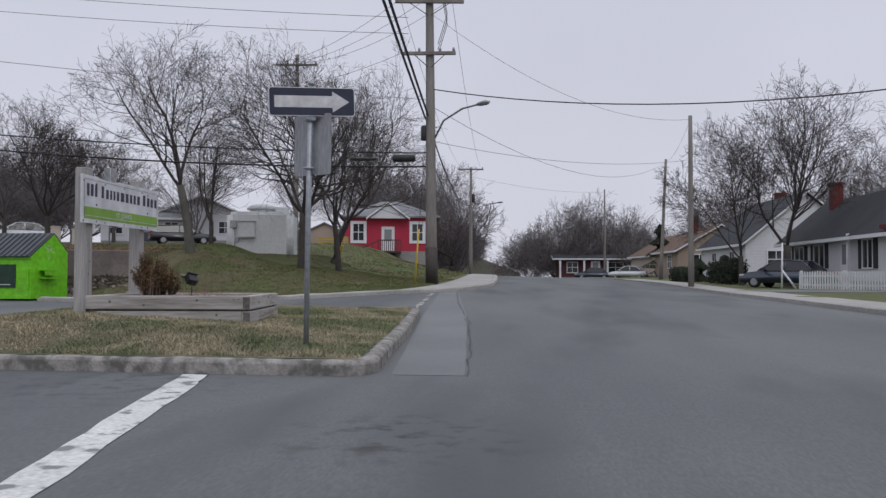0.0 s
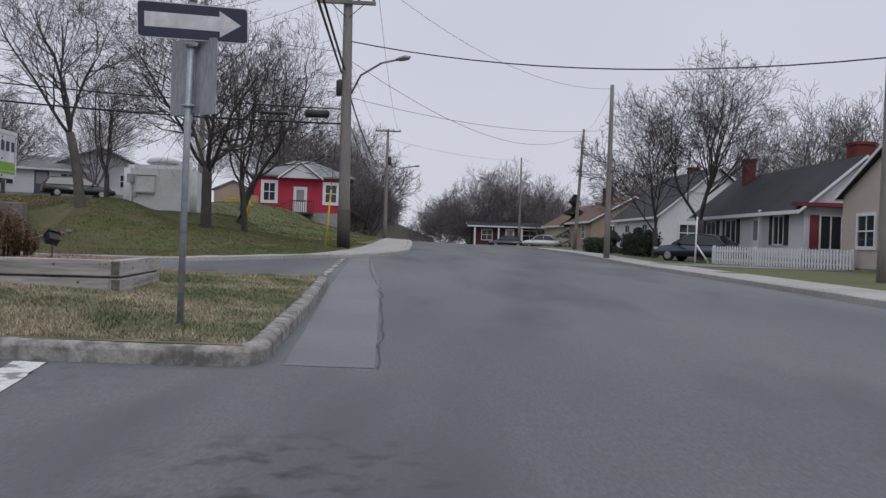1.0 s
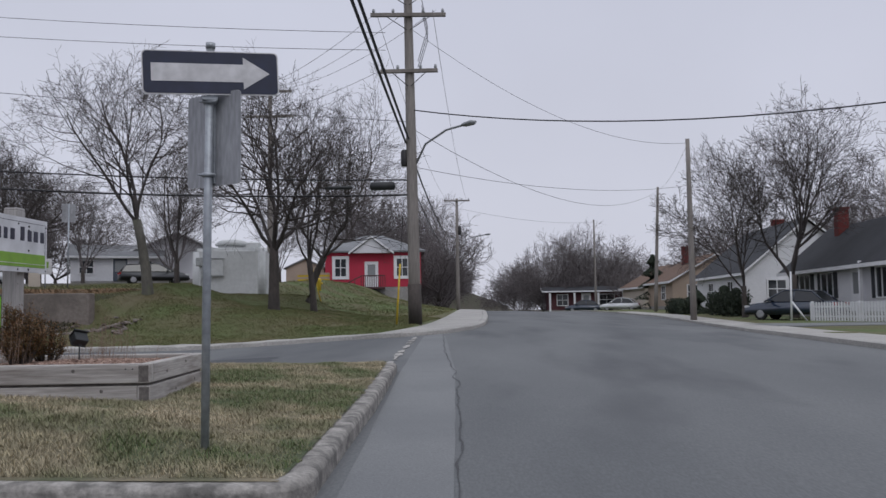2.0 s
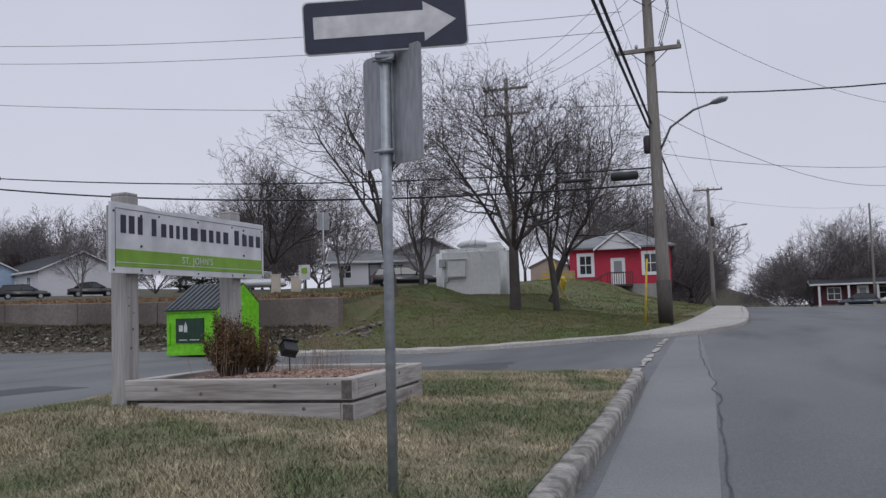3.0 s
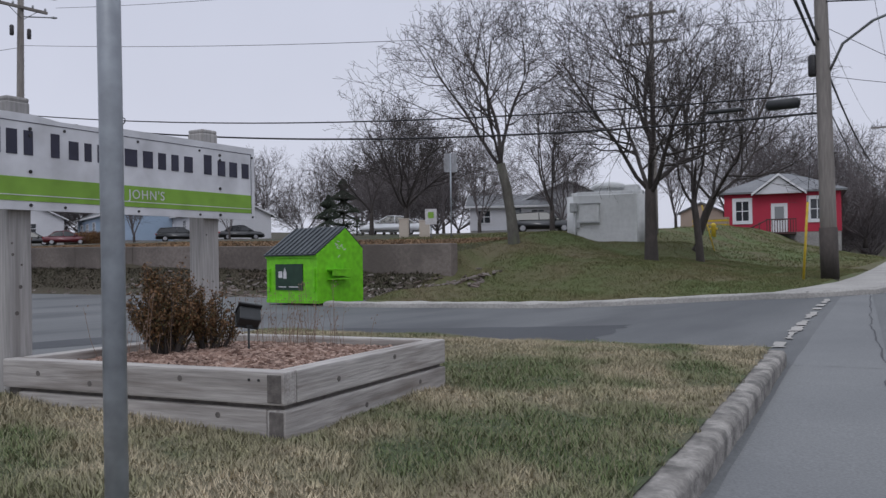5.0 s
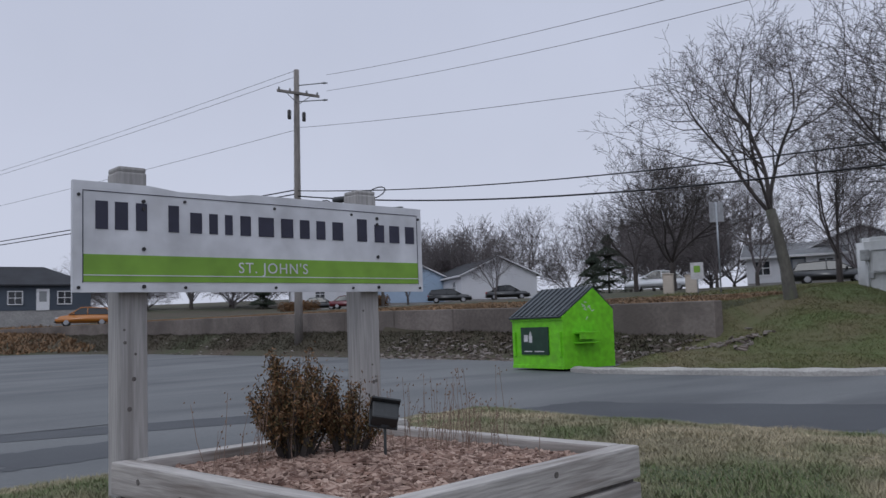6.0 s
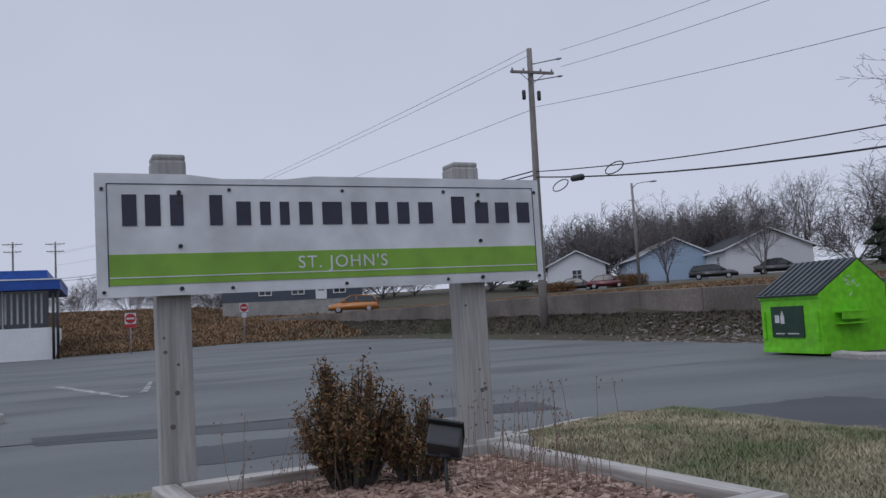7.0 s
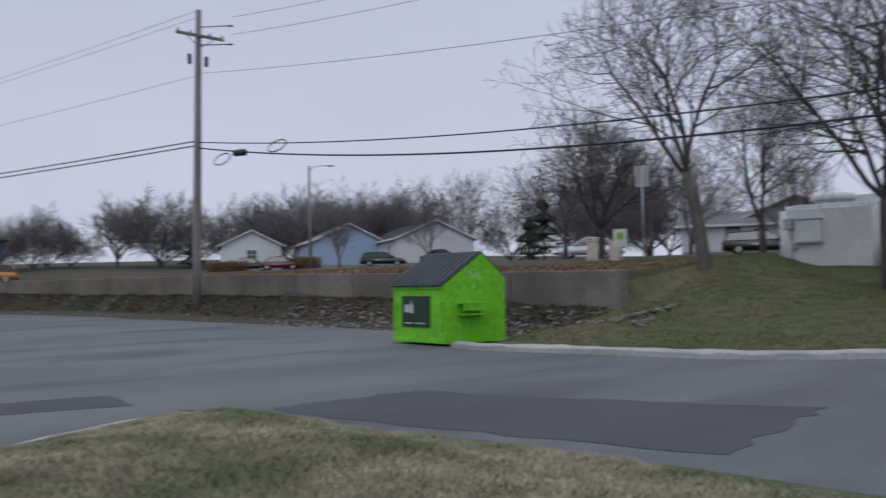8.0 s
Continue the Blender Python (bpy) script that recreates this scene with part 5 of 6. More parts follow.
branch_tree("bare_tree", 35, 6.6, 0.12, "slim leaning bare stems beside the mound's trees", fork=0.3, limbs=4, spread=0.6, lean=(-0.1, 0), kids=(6, 5, 4), levels=4, at=pose(-7.0, 36.8, gz(-7.0, 36.8)))
branch_tree("bare_tree", 41, 8.4, 0.19, "round-crowned bare tree behind the retaining wall", fork=0.2, limbs=8, spread=1.1, kids=(10, 6, 4, 2), levels=5, twig=0.008, at=pose(-29.6, 52.8, gz(-29.6, 52.8)))
branch_tree("bare_tree", 43, 6.5, 0.15, "bare tree behind the retaining wall", fork=0.25, limbs=5, spread=0.8, kids=(7, 5, 4), levels=4, twig=0.008, at=pose(-34.0, 55.0, gz(-34.0, 55)))
branch_tree("bare_tree", 49, 11.0, 0.22, "tall bare tree in front of the white bungalow", fork=0.2, limbs=5, spread=0.85, kids=(11, 6, 4, 2), levels=5, twig=0.008, curl=0.07, at=pose(15.6, 51.2, gz(15.6, 51.2)))
branch_tree("bare_tree", 48, 8.4, 0.15, "bare tree beside the street poles", fork=0.2, limbs=4, spread=0.6, kids=(11, 6, 4, 3), levels=5, twig=0.008, at=pose(13.4, 52.6, gz(13.4, 52.6)))

far_a = branch_tree("bare_tree", 61, 9.0, 0.22, "distant bare tree with a fine rounded crown", fork=0.15, limbs=8, spread=0.9, kids=(8, 6, 5), levels=4, fine=TWIG_HAZED, twig=0.011, sides=(6, 4, 3, 3), at=pose(-14, 95, 3.0), group="distant trees")
far_b = branch_tree("bare_tree", 67, 10.5, 0.2, "distant slender bare tree", fork=0.15, limbs=7, spread=0.5, kids=(8, 6, 5), levels=4, fine=TWIG_HAZED, twig=0.011, sides=(6, 4, 3, 3), at=pose(-9, 100, 3.0), group="distant trees")
far_c = branch_tree("bare_tree", 71, 6.5, 0.14, "low dense bare thicket tree", fork=0.06, limbs=10, spread=1.0, kids=(8, 6, 5), levels=4, fine=TWIG_HAZED, twig=0.014, sides=(5, 4, 3, 3), at=pose(-6.2, 82, 2.6), group="distant trees")
FAR = [far_a, far_b, far_c]
rs = random.Random(77)


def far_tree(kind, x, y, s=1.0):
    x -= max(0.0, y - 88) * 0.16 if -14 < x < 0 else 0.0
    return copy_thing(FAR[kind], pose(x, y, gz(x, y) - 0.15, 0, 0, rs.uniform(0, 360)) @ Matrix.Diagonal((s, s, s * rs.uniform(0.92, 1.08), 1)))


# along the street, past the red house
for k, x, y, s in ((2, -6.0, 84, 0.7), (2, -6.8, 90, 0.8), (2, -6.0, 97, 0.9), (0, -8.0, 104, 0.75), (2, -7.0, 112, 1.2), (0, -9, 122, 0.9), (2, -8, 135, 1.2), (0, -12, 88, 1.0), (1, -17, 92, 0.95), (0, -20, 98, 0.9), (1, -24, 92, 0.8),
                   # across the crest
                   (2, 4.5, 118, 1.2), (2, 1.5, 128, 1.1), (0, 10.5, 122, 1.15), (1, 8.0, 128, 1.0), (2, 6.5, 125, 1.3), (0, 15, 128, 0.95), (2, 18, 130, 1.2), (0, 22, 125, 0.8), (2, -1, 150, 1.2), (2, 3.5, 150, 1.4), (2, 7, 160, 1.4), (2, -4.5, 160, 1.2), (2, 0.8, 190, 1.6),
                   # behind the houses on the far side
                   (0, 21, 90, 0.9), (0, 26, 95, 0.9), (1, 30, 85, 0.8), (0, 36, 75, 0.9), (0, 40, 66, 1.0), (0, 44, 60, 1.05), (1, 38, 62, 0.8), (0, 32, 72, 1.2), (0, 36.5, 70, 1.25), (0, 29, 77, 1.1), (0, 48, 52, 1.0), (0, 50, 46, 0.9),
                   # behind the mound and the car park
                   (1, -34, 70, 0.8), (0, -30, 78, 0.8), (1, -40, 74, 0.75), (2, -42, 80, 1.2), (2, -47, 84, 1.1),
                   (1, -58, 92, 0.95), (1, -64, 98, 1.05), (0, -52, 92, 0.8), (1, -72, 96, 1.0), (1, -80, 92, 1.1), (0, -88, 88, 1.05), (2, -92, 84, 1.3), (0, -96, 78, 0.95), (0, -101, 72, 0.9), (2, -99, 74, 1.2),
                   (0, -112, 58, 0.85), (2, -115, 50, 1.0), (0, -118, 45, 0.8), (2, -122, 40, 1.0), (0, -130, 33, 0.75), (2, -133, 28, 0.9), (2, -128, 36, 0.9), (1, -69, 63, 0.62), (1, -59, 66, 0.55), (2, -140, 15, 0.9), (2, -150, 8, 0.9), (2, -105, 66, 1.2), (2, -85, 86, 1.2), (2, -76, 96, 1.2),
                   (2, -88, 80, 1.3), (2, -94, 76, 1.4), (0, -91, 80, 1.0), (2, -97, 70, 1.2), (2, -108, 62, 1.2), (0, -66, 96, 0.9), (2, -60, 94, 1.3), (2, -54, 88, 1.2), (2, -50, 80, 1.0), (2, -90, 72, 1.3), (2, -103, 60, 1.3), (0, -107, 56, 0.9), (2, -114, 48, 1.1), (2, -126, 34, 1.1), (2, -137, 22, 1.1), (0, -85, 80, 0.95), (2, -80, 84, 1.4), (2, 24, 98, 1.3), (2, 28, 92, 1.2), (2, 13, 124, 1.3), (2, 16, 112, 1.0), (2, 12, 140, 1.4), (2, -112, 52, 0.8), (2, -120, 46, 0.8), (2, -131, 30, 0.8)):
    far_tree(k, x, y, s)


def conifer(x, y, h, w, seed):
    rs2 = random.Random(seed)
    ob = thing("conifer", "dark green dense conifer", "tree", pose(x, y, gz(x, y)), "conifers")
    part("trunk", one_tube([(0, 0, -0.3), (0, 0, h * 0.9)], [0.12, 0.03], 6), BARK, ob)
    verts, faces = [], []
    for _ in range(5200):
        u = rs2.random() ** 0.7
        z = h * (0.06 + 0.94 * u)
        rr = w * (1 - u) ** 0.75 * (0.55 + 0.45 * math.sin(z * 5.5 + math.sin(seed) * 3)) * rs2.uniform(0.5, 1.08) + 0.05
        a = rs2.uniform(0, math.tau)
        p = Vector((math.cos(a) * rr, math.sin(a) * rr, z - rr * 0.25))
        l, wd = rs2.uniform(0.10, 0.26), rs2.uniform(0.025, 0.06)
        m = Matrix.Translation(p) @ Euler((rs2.uniform(-0.5, 0.5), rs2.uniform(0.1, 0.7), a)).to_matrix().to_4x4()
        k = len(verts)
        verts += [tuple(m @ Vector(c)) for c in ((-l * 0.4, -wd, 0), (l, 0, 0), (-l * 0.4, wd, 0), (0, 0, wd))]
        faces += [(k, k + 1, k + 3), (k + 1, k + 2, k + 3), (k + 2, k, k + 3)]
    me = bpy.data.meshes.new("crown")
    me.from_pydata(verts, [], faces)
    me.materials.append(NEEDLE)
    crown = new("crown", me)
    crown.parent = ob
    return ob


for i, (x, y, h, w) in enumerate(((-50.0, 72, 5.5, 2.6), (-53.5, 74, 4.2, 2.2), (-95, 66, 3.6, 2.2), (-98.5, 62, 3.2, 2.2), (14.8, 92, 5.6, 2.2), (14.6, 62, 1.9, 1.2), (14.2, 57.5, 1.7, 1.1), (13.6, 66, 1.7, 1.3), (-70, 100, 10, 2.6), (-125, 38, 4.5, 2.6))):
    conifer(x, y, h, w, 100 + i)


def hedge(name, x, y, lx, ly, h, seed, material, label):
    rs2 = random.Random(seed)
    ob = thing(name, label, "hedge", pose(x, y, gz(x, y)))
    verts, faces = [], []
    for _ in range(4500):
        p = Vector((rs2.uniform(-lx, lx), rs2.uniform(-ly, ly), rs2.random() ** 0.8 * h * (0.85 + 0.15 * math.sin(x + rs2.random() * 6))))
        l = rs2.uniform(0.05, 0.16)
        m = Matrix.Translation(p) @ Euler((rs2.uniform(-1.5, 1.5), rs2.uniform(-1.5, 1.5), rs2.uniform(0, 6))).to_matrix().to_4x4()
        k = len(verts)
        verts += [tuple(m @ Vector(c)) for c in ((-l, 0, 0), (0, -l * 0.35, 0.01), (l, 0, 0), (0, l * 0.35, 0.01))]
        faces.append((k, k + 1, k + 2, k + 3))
    me = bpy.data.meshes.new("foliage")
    me.from_pydata(verts, [], faces)
    me.materials.append(material)
    f = new("foliage", me)
    f.parent = ob


hedge("hedge", 13.9, 58.5, 0.7, 3.0, 1.5, 1, NEEDLE, "dark clipped evergreen hedge by the houses")
hedge("hedge", 12.6, 66.5, 0.6, 3.0, 1.1, 2, NEEDLE, "low dark hedge by the street")
hedge("hedge", -77, 64, 2.2, 1.0, 1.3, 3, LEAF_R, "reddish shrubs in front of the blue house")
hedge("hedge", -86, 60, 3.0, 1.2, 1.2, 4, LEAF_R, "reddish brown shrubs along the side road")


# ---- houses ----
def window(parent, m, w, h, frame_mat=WHITEP, pane_mat=PANE, trim=0.09, bars=(1, 1), shutters=None):
    """A window on a wall whose outer face is the local plane y = 0, the outside being -y."""
    win = part("window", one_box(-w / 2, w / 2, -0.02, 0.05, -h / 2, h / 2), pane_mat, parent, "dark glazed window", at=m)
    bm = bmesh.new()
    box(bm, -w / 2 - trim, w / 2 + trim, -0.07, 0.0, h / 2, h / 2 + trim)
    box(bm, -w / 2 - trim, w / 2 + trim, -0.07, 0.0, -h / 2 - trim, -h / 2)
    box(bm, -w / 2 - trim, -w / 2, -0.07, 0.0, -h / 2, h / 2)
    box(bm, w / 2, w / 2 + trim, -0.07, 0.0, -h / 2, h / 2)
    for i in range(1, bars[0] + 1):
        x = -w / 2 + w * i / (bars[0] + 1)
        box(bm, x - 0.03, x + 0.03, -0.05, -0.021, -h / 2, h / 2)
    for i in range(1, bars[1] + 1):
        z = -h / 2 + h * i / (bars[1] + 1)
        box(bm, -w / 2, w / 2, -0.052, -0.0215, z - 0.03, z + 0.03)
    part("frame", bm, frame_mat, win)
    if shutters:
        for s in (-1, 1):
            part("shutter", one_box(s * (w / 2 + trim + 0.22) - 0.2, s * (w / 2 + trim + 0.22) + 0.2, -0.06, 0.0, -h / 2 - 0.05, h / 2 + 0.05), shutters, win)
    return win


def face(side, w, d, u, z):
    """Pose of a spot u along a wall: f front (-y), b back, l left (-x), r right (+x)."""
    return {"f": pose(u, -d / 2 - 0.003, z), "b": pose(-u, d / 2 + 0.003, z, 0, 0, 180), "l": pose(-w / 2 - 0.003, -u, z, 0, 0, -90), "r": pose(w / 2 + 0.003, u, z, 0, 0, 90)}[side]


def house(label, at, w, d, eave, ridge, wall_mat, roof_mat, along="x", over=0.4, windows=(), doors=(), found=0.35, trim=WHITEP, hip=False, chimneys=(), name="house", sink=0.8):
    ob = thing(name, label, "house", at)
    a = w / 2 if along == "y" else d / 2
    b = d / 2 if along == "y" else w / 2
    ax = "y" if along == "y" else "x"
    inset = a if hip else 0.0
    if hip:
        walls = one_box(-w / 2, w / 2, -d / 2, d / 2, found, eave)
    else:
        walls = one_prism([(-a, found), (a, found), (a, eave), (0, ridge - 0.12), (-a, eave)], -b, b, ax)
    part("wall", walls, wall_mat, ob)
    part("foundation", one_box(-w / 2 + 0.03, w / 2 - 0.03, -d / 2 + 0.03, d / 2 - 0.03, -sink, found), FOUND, ob)
    bm = bmesh.new()
    k = (ridge - eave) / a
    t = 0.12
    if hip:
        lo = eave - over * k
        c = [(-w / 2 - over, -d / 2 - over), (w / 2 + over, -d / 2 - over), (w / 2 + over, d / 2 + over), (-w / 2 - over, d / 2 + over)]
        vs = [bm.verts.new((x, y, eave - 0.02)) for x, y in c] + [bm.verts.new((x, y, eave + 0.12)) for x, y in c]
        if ax == "x":
            tops = [bm.verts.new((-w / 2 + a, 0, ridge)), bm.verts.new((w / 2 - a, 0, ridge))]
        else:
            tops = [bm.verts.new((0, -d / 2 + a, ridge)), bm.verts.new((0, d / 2 - a, ridge))]
        for q in ((0, 1, 2, 3),):
            bm.faces.new([vs[i] for i in q])
        for i in range(4):
            bm.faces.new((vs[i], vs[(i + 1) % 4], vs[4 + (i + 1) % 4], vs[4 + i]))
        if ax == "x":
            bm.faces.new((vs[4], vs[5], tops[1], tops[0]))
            bm.faces.new((vs[5], vs[6], tops[1]))
            bm.faces.new((vs[6], vs[7], tops[0], tops[1]))
            bm.faces.new((vs[7], vs[4], tops[0]))
        else:
            bm.faces.new((vs[4], vs[5], tops[0]))
            bm.faces.new((vs[5], vs[6], tops[1], tops[0]))
            bm.faces.new((vs[6], vs[7], tops[1]))
            bm.faces.new((vs[7], vs[4], tops[0], tops[1]))
        bmesh.ops.recalc_face_normals(bm, faces=bm.faces)
    else:
        prism(bm, [(-a - over, eave - over * k), (0, ridge), (a + over, eave - over * k), (a + over, eave - over * k + t), (0, ridge + t), (-a - over, eave - over * k + t)], -b - over, b + over, ax)
    roof = part("roof", bm, roof_mat, ob)
    if not hip:
        for s in (-1, 1):
            for e in (-1, 1):
                p0, p1 = (e * (a + over), eave - over * k), (0, ridge)
                part("bargeboard", one_prism([(p0[0], p0[1] - 0.04), (p1[0], p1[1] - 0.04), (p1[0], p1[1] + t - 0.02), (p0[0], p0[1] + t - 0.02)], s * (b + over), s * (b + over + 0.04), ax), trim, roof)
        for e in (-1, 1):
            u0, u1 = sorted((e * (a + over), e * (a + over + 0.07)))
            part("gutter", one_prism([(u0, eave - over * k - 0.06), (u1, eave - over * k - 0.06), (u1, eave - over * k + t), (u0, eave - over * k + t)], -b - over, b + over, ax), trim, roof)
    for side, u, z, ww, hh, *more in windows:
        window(ob, face(side, w, d, u, z), ww, hh, **(more[0] if more else {}))
    for side, u, ww, hh, material in doors:
        dr = part("door", one_box(-ww / 2, ww / 2, -0.04, 0.04, 0, hh), material, ob, at=face(side, w, d, u, found))
        bm = bmesh.new()
        for x0, x1, z0, z1 in ((-ww / 2 - 0.1, -ww / 2, 0, hh), (ww / 2, ww / 2 + 0.1, 0, hh), (-ww / 2 - 0.1, ww / 2 + 0.1, hh, hh + 0.1)):
            box(bm, x0, x1, -0.06, 0.02, z0, z1)
        part("frame", bm, trim, dr)
        part("pane", one_box(-ww / 2 + 0.15, ww / 2 - 0.15, -0.05, -0.0405, hh * 0.42, hh - 0.15), PANE_L, dr)
        part("handle", one_tube([(ww / 2 - 0.1, -0.09, 1.0), (ww / 2 - 0.1, -0.04, 1.0)], 0.025, 6), BOLT, dr)
    for x, y, z, s, material in chimneys:
        ch = part("chimney", one_box(x - s / 2, x + s / 2, y - s / 2, y + s / 2, eave - 0.5, z, bevel=0.01), material, roof)
        part("chimney_cap", one_box(x - s / 2 - 0.06, x + s / 2 + 0.06, y - s / 2 - 0.06, y + s / 2 + 0.06, z - 0.02, z + 0.12, bevel=0.01), material, roof)
    return ob


# red cottage
RZ = gz(-10.2, 72.5)
red = house("small crimson clapboard cottage with white trim and a grey hipped roof", pose(-11.7, 78.6, RZ + 0.05, 0, 0, 9), 8.1, 6.6, 3.6, 5.3, RED, SHINGLE_G, hip=True, found=0.65,
            windows=[("f", -2.75, 2.3, 0.9, 1.45, dict(trim=0.26)), ("f", 2.45, 2.3, 0.9, 1.45, dict(trim=0.26)), ("r", 0, 2.0, 0.9, 1.3, dict(trim=0.2))], doors=[("f", -0.15, 0.95, 2.05, WHITEP)])
gable = part("porch_gable", one_prism([(-1.75, 3.5), (1.45, 3.5), (-0.15, 4.75)], -4.0, -0.6, "y"), WSIDE, red, "white gable over the door")
bm = bmesh.new()
prism(bm, [(-2.0, 3.43), (-0.15, 4.82), (1.7, 3.43), (1.7, 3.55), (-0.15, 4.96), (-2.0, 3.55)], -4.15, -0.6, "y")
part("gable_roof", bm, SHINGLE_G, gable)
bm = bmesh.new()
prism(bm, [(-2.05, 3.37), (-0.15, 4.8), (1.75, 3.37), (1.75, 3.55), (-0.15, 4.98), (-2.05, 3.55)], -4.2, -4.152, "y")
part("gable_trim", bm, WHITEP, gable)
steps_ob = part("entrance_deck", one_box(-1.0, 1.0, -5.0, -3.32, 0.45, 0.58), DECK, red, "dark timber deck with railings")
for i in range(4):
    part("step", one_box(-1.15 - 0.3 * i - 0.3, -1.02 - 0.3 * i, -4.9, -3.7, 0.3 - 0.13 * i, 0.42 - 0.13 * i), DECK, steps_ob)
for x in np.linspace(-0.98, 0.98, 12):
    part("baluster", one_box(float(x) - 0.03, float(x) + 0.03, -4.98, -4.92, 0.58, 1.5), DECK, steps_ob)
part("handrail", one_box(-1.02, 1.02, -5.0, -4.9, 1.5, 1.58), DECK, steps_ob)
part("stair_rail", one_tube([(-1.0, -4.95, 1.5), (-2.3, -4.95, 0.85)], 0.05, 6), DECK, steps_ob)
for xx, zz in ((-1.5, 0.95), (-1.9, 0.72), (-2.3, 0.5)):
    part("rail_post", one_tube([(xx, -4.95, -0.3), (xx, -4.95, zz + 0.4)], 0.045, 6), DECK, steps_ob)

shed = thing("tool_shed", "yellowish timber shed and stacked boards beside the cottage", "shed", pose(-17.2, 76.5, gz(-17.2, 76.5) - 0.5, 0, 0, 8))
part("wall", one_prism([(-1.6, -0.3), (1.6, -0.3), (1.6, 1.7), (0, 2.4), (-1.6, 1.7)], -1.5, 1.5, "y"), TANSIDE, shed)
bm = bmesh.new()
prism(bm, [(-1.8, 1.6), (0, 2.42), (1.8, 1.6), (1.8, 1.7), (0, 2.54), (-1.8, 1.7)], -1.7, 1.7, "y")
part("roof", bm, SHINGLE_G, shed)
pile = thing("timber_stack", "stack of pale timber boards beside the cottage", "timber", pose(-14.9, 69.5, gz(-14.9, 69.5), 0, 0, 5))
for i in range(5):
    part("board", one_box(-1.2, 1.2, -0.5, 0.5, i * 0.16, i * 0.16 + 0.14), YELLOW if i % 2 else TANSIDE, pile)

# white bungalow across the street: the long front looks to the street
wz = gz(18, 46)
shut = dict(shutters=SHINGLE, bars=(1, 0), trim=0.07)
white_b = house("white bungalow with black shingle roof, dark shutters and maroon trim", pose(19.9, 49.3, wz + 0.15, 0, 0, -88), 14.4, 5.2, 2.75, 4.95, WSIDE, SHINGLE, along="x", over=0.5, found=0.2,
                windows=[("f", -4.7, 1.55, 1.5, 1.25, shut), ("f", -1.6, 1.55, 1.5, 1.25, shut), ("f", 4.6, 1.55, 1.1, 1.35, shut),
                         ("r", -1.35, 1.45, 0.95, 1.5, dict(shutters=MAROON, bars=(1, 0), trim=0.08)), ("r", 1.2, 1.55, 1.0, 1.2, dict(bars=(1, 0)))],
                doors=[("f", 1.9, 0.95, 2.05, WHITEP)], trim=WHITEP, chimneys=[(6.0, 0.6, 5.7, 0.9, CHIM), (-4.6, -0.5, 5.9, 0.6, CHIM)])
part("maroon_fascia", one_box(7.16, 7.75, -3.2, 3.2, 2.62, 2.80), MAROON, white_b)
part("porch_post", one_box(3.1, 3.25, -3.05, -2.9, -0.4, 2.6), WHITEP, white_b)

house("beige clapboard house with a gable to the street", pose(21.9, 33.9, gz(19, 36) - 0.1, 0, 0, -93), 12.0, 7.6, 3.3, 5.9, BSIDE, SHINGLE, along="y", over=0.25, found=0.2,
      windows=[("f", -3.6, 1.75, 1.5, 1.25, dict(trim=0.14, bars=(1, 1))), ("f", 1.5, 1.75, 1.5, 1.2, dict(trim=0.14))], chimneys=[(-2.5, 2.0, 5.6, 0.9, CHIM)])
house("white two-storey gabled house with a long black roof", pose(20.9, 71.8, gz(20, 70), 0, 0, 3), 8.8, 12.5, 2.9, 6.5, WSIDE, SHINGLE, along="y", over=0.35,
      windows=[("f", 0.2, 3.6, 0.9, 1.0), ("f", -2.2, 1.6, 1.2, 1.2), ("f", 2.0, 1.6, 1.2, 1.2), ("l", 3, 1.6, 1.2, 1.2), ("l", -2, 1.6, 1.2, 1.2)], chimneys=[(1.2, 2.5, 7.2, 0.8, CHIM)])
house("tan house with a brown shingle roof", pose(18.6, 87.5, gz(18, 86), 0, 0, 5), 8.0, 9.0, 2.7, 5.0, TANSIDE, SHINGLE_B, along="y", over=0.4,
      windows=[("f", -2.0, 1.6, 1.2, 1.2), ("f", 1.8, 1.6, 1.2, 1.2), ("l", 1.5, 1.6, 1.2, 1.2)], chimneys=[(-1.0, 1.0, 6.0, 0.8, CHIM)])
house("pale gabled house further along the street", pose(18.2, 103, gz(18, 100), 0, 0, 8), 8.0, 9.0, 2.7, 5.0, BSIDE, SHINGLE_B, along="y", windows=[("f", -2.0, 1.6, 1.2, 1.2), ("f", 1.8, 1.6, 1.2, 1.2)])
low = house("low maroon bungalow with a white flat fascia and porch posts", pose(9.8, 117, 0.9, 0, 0, 0), 9.8, 7.0, 2.75, 3.25, MAROON_D, SHINGLE, along="x", over=0.7,
            windows=[("f", -3, 1.6, 1.3, 1.3), ("f", 2.6, 1.6, 1.8, 1.3)], doors=[("f", 0, 1.0, 2.0, WHITEP)])
for x in (-4.6, -1.5, 1.5, 4.6):
    part("porch_post", one_box(x - 0.12, x + 0.12, -4.2, -3.96, -0.5, 2.5), WHITEP, low)

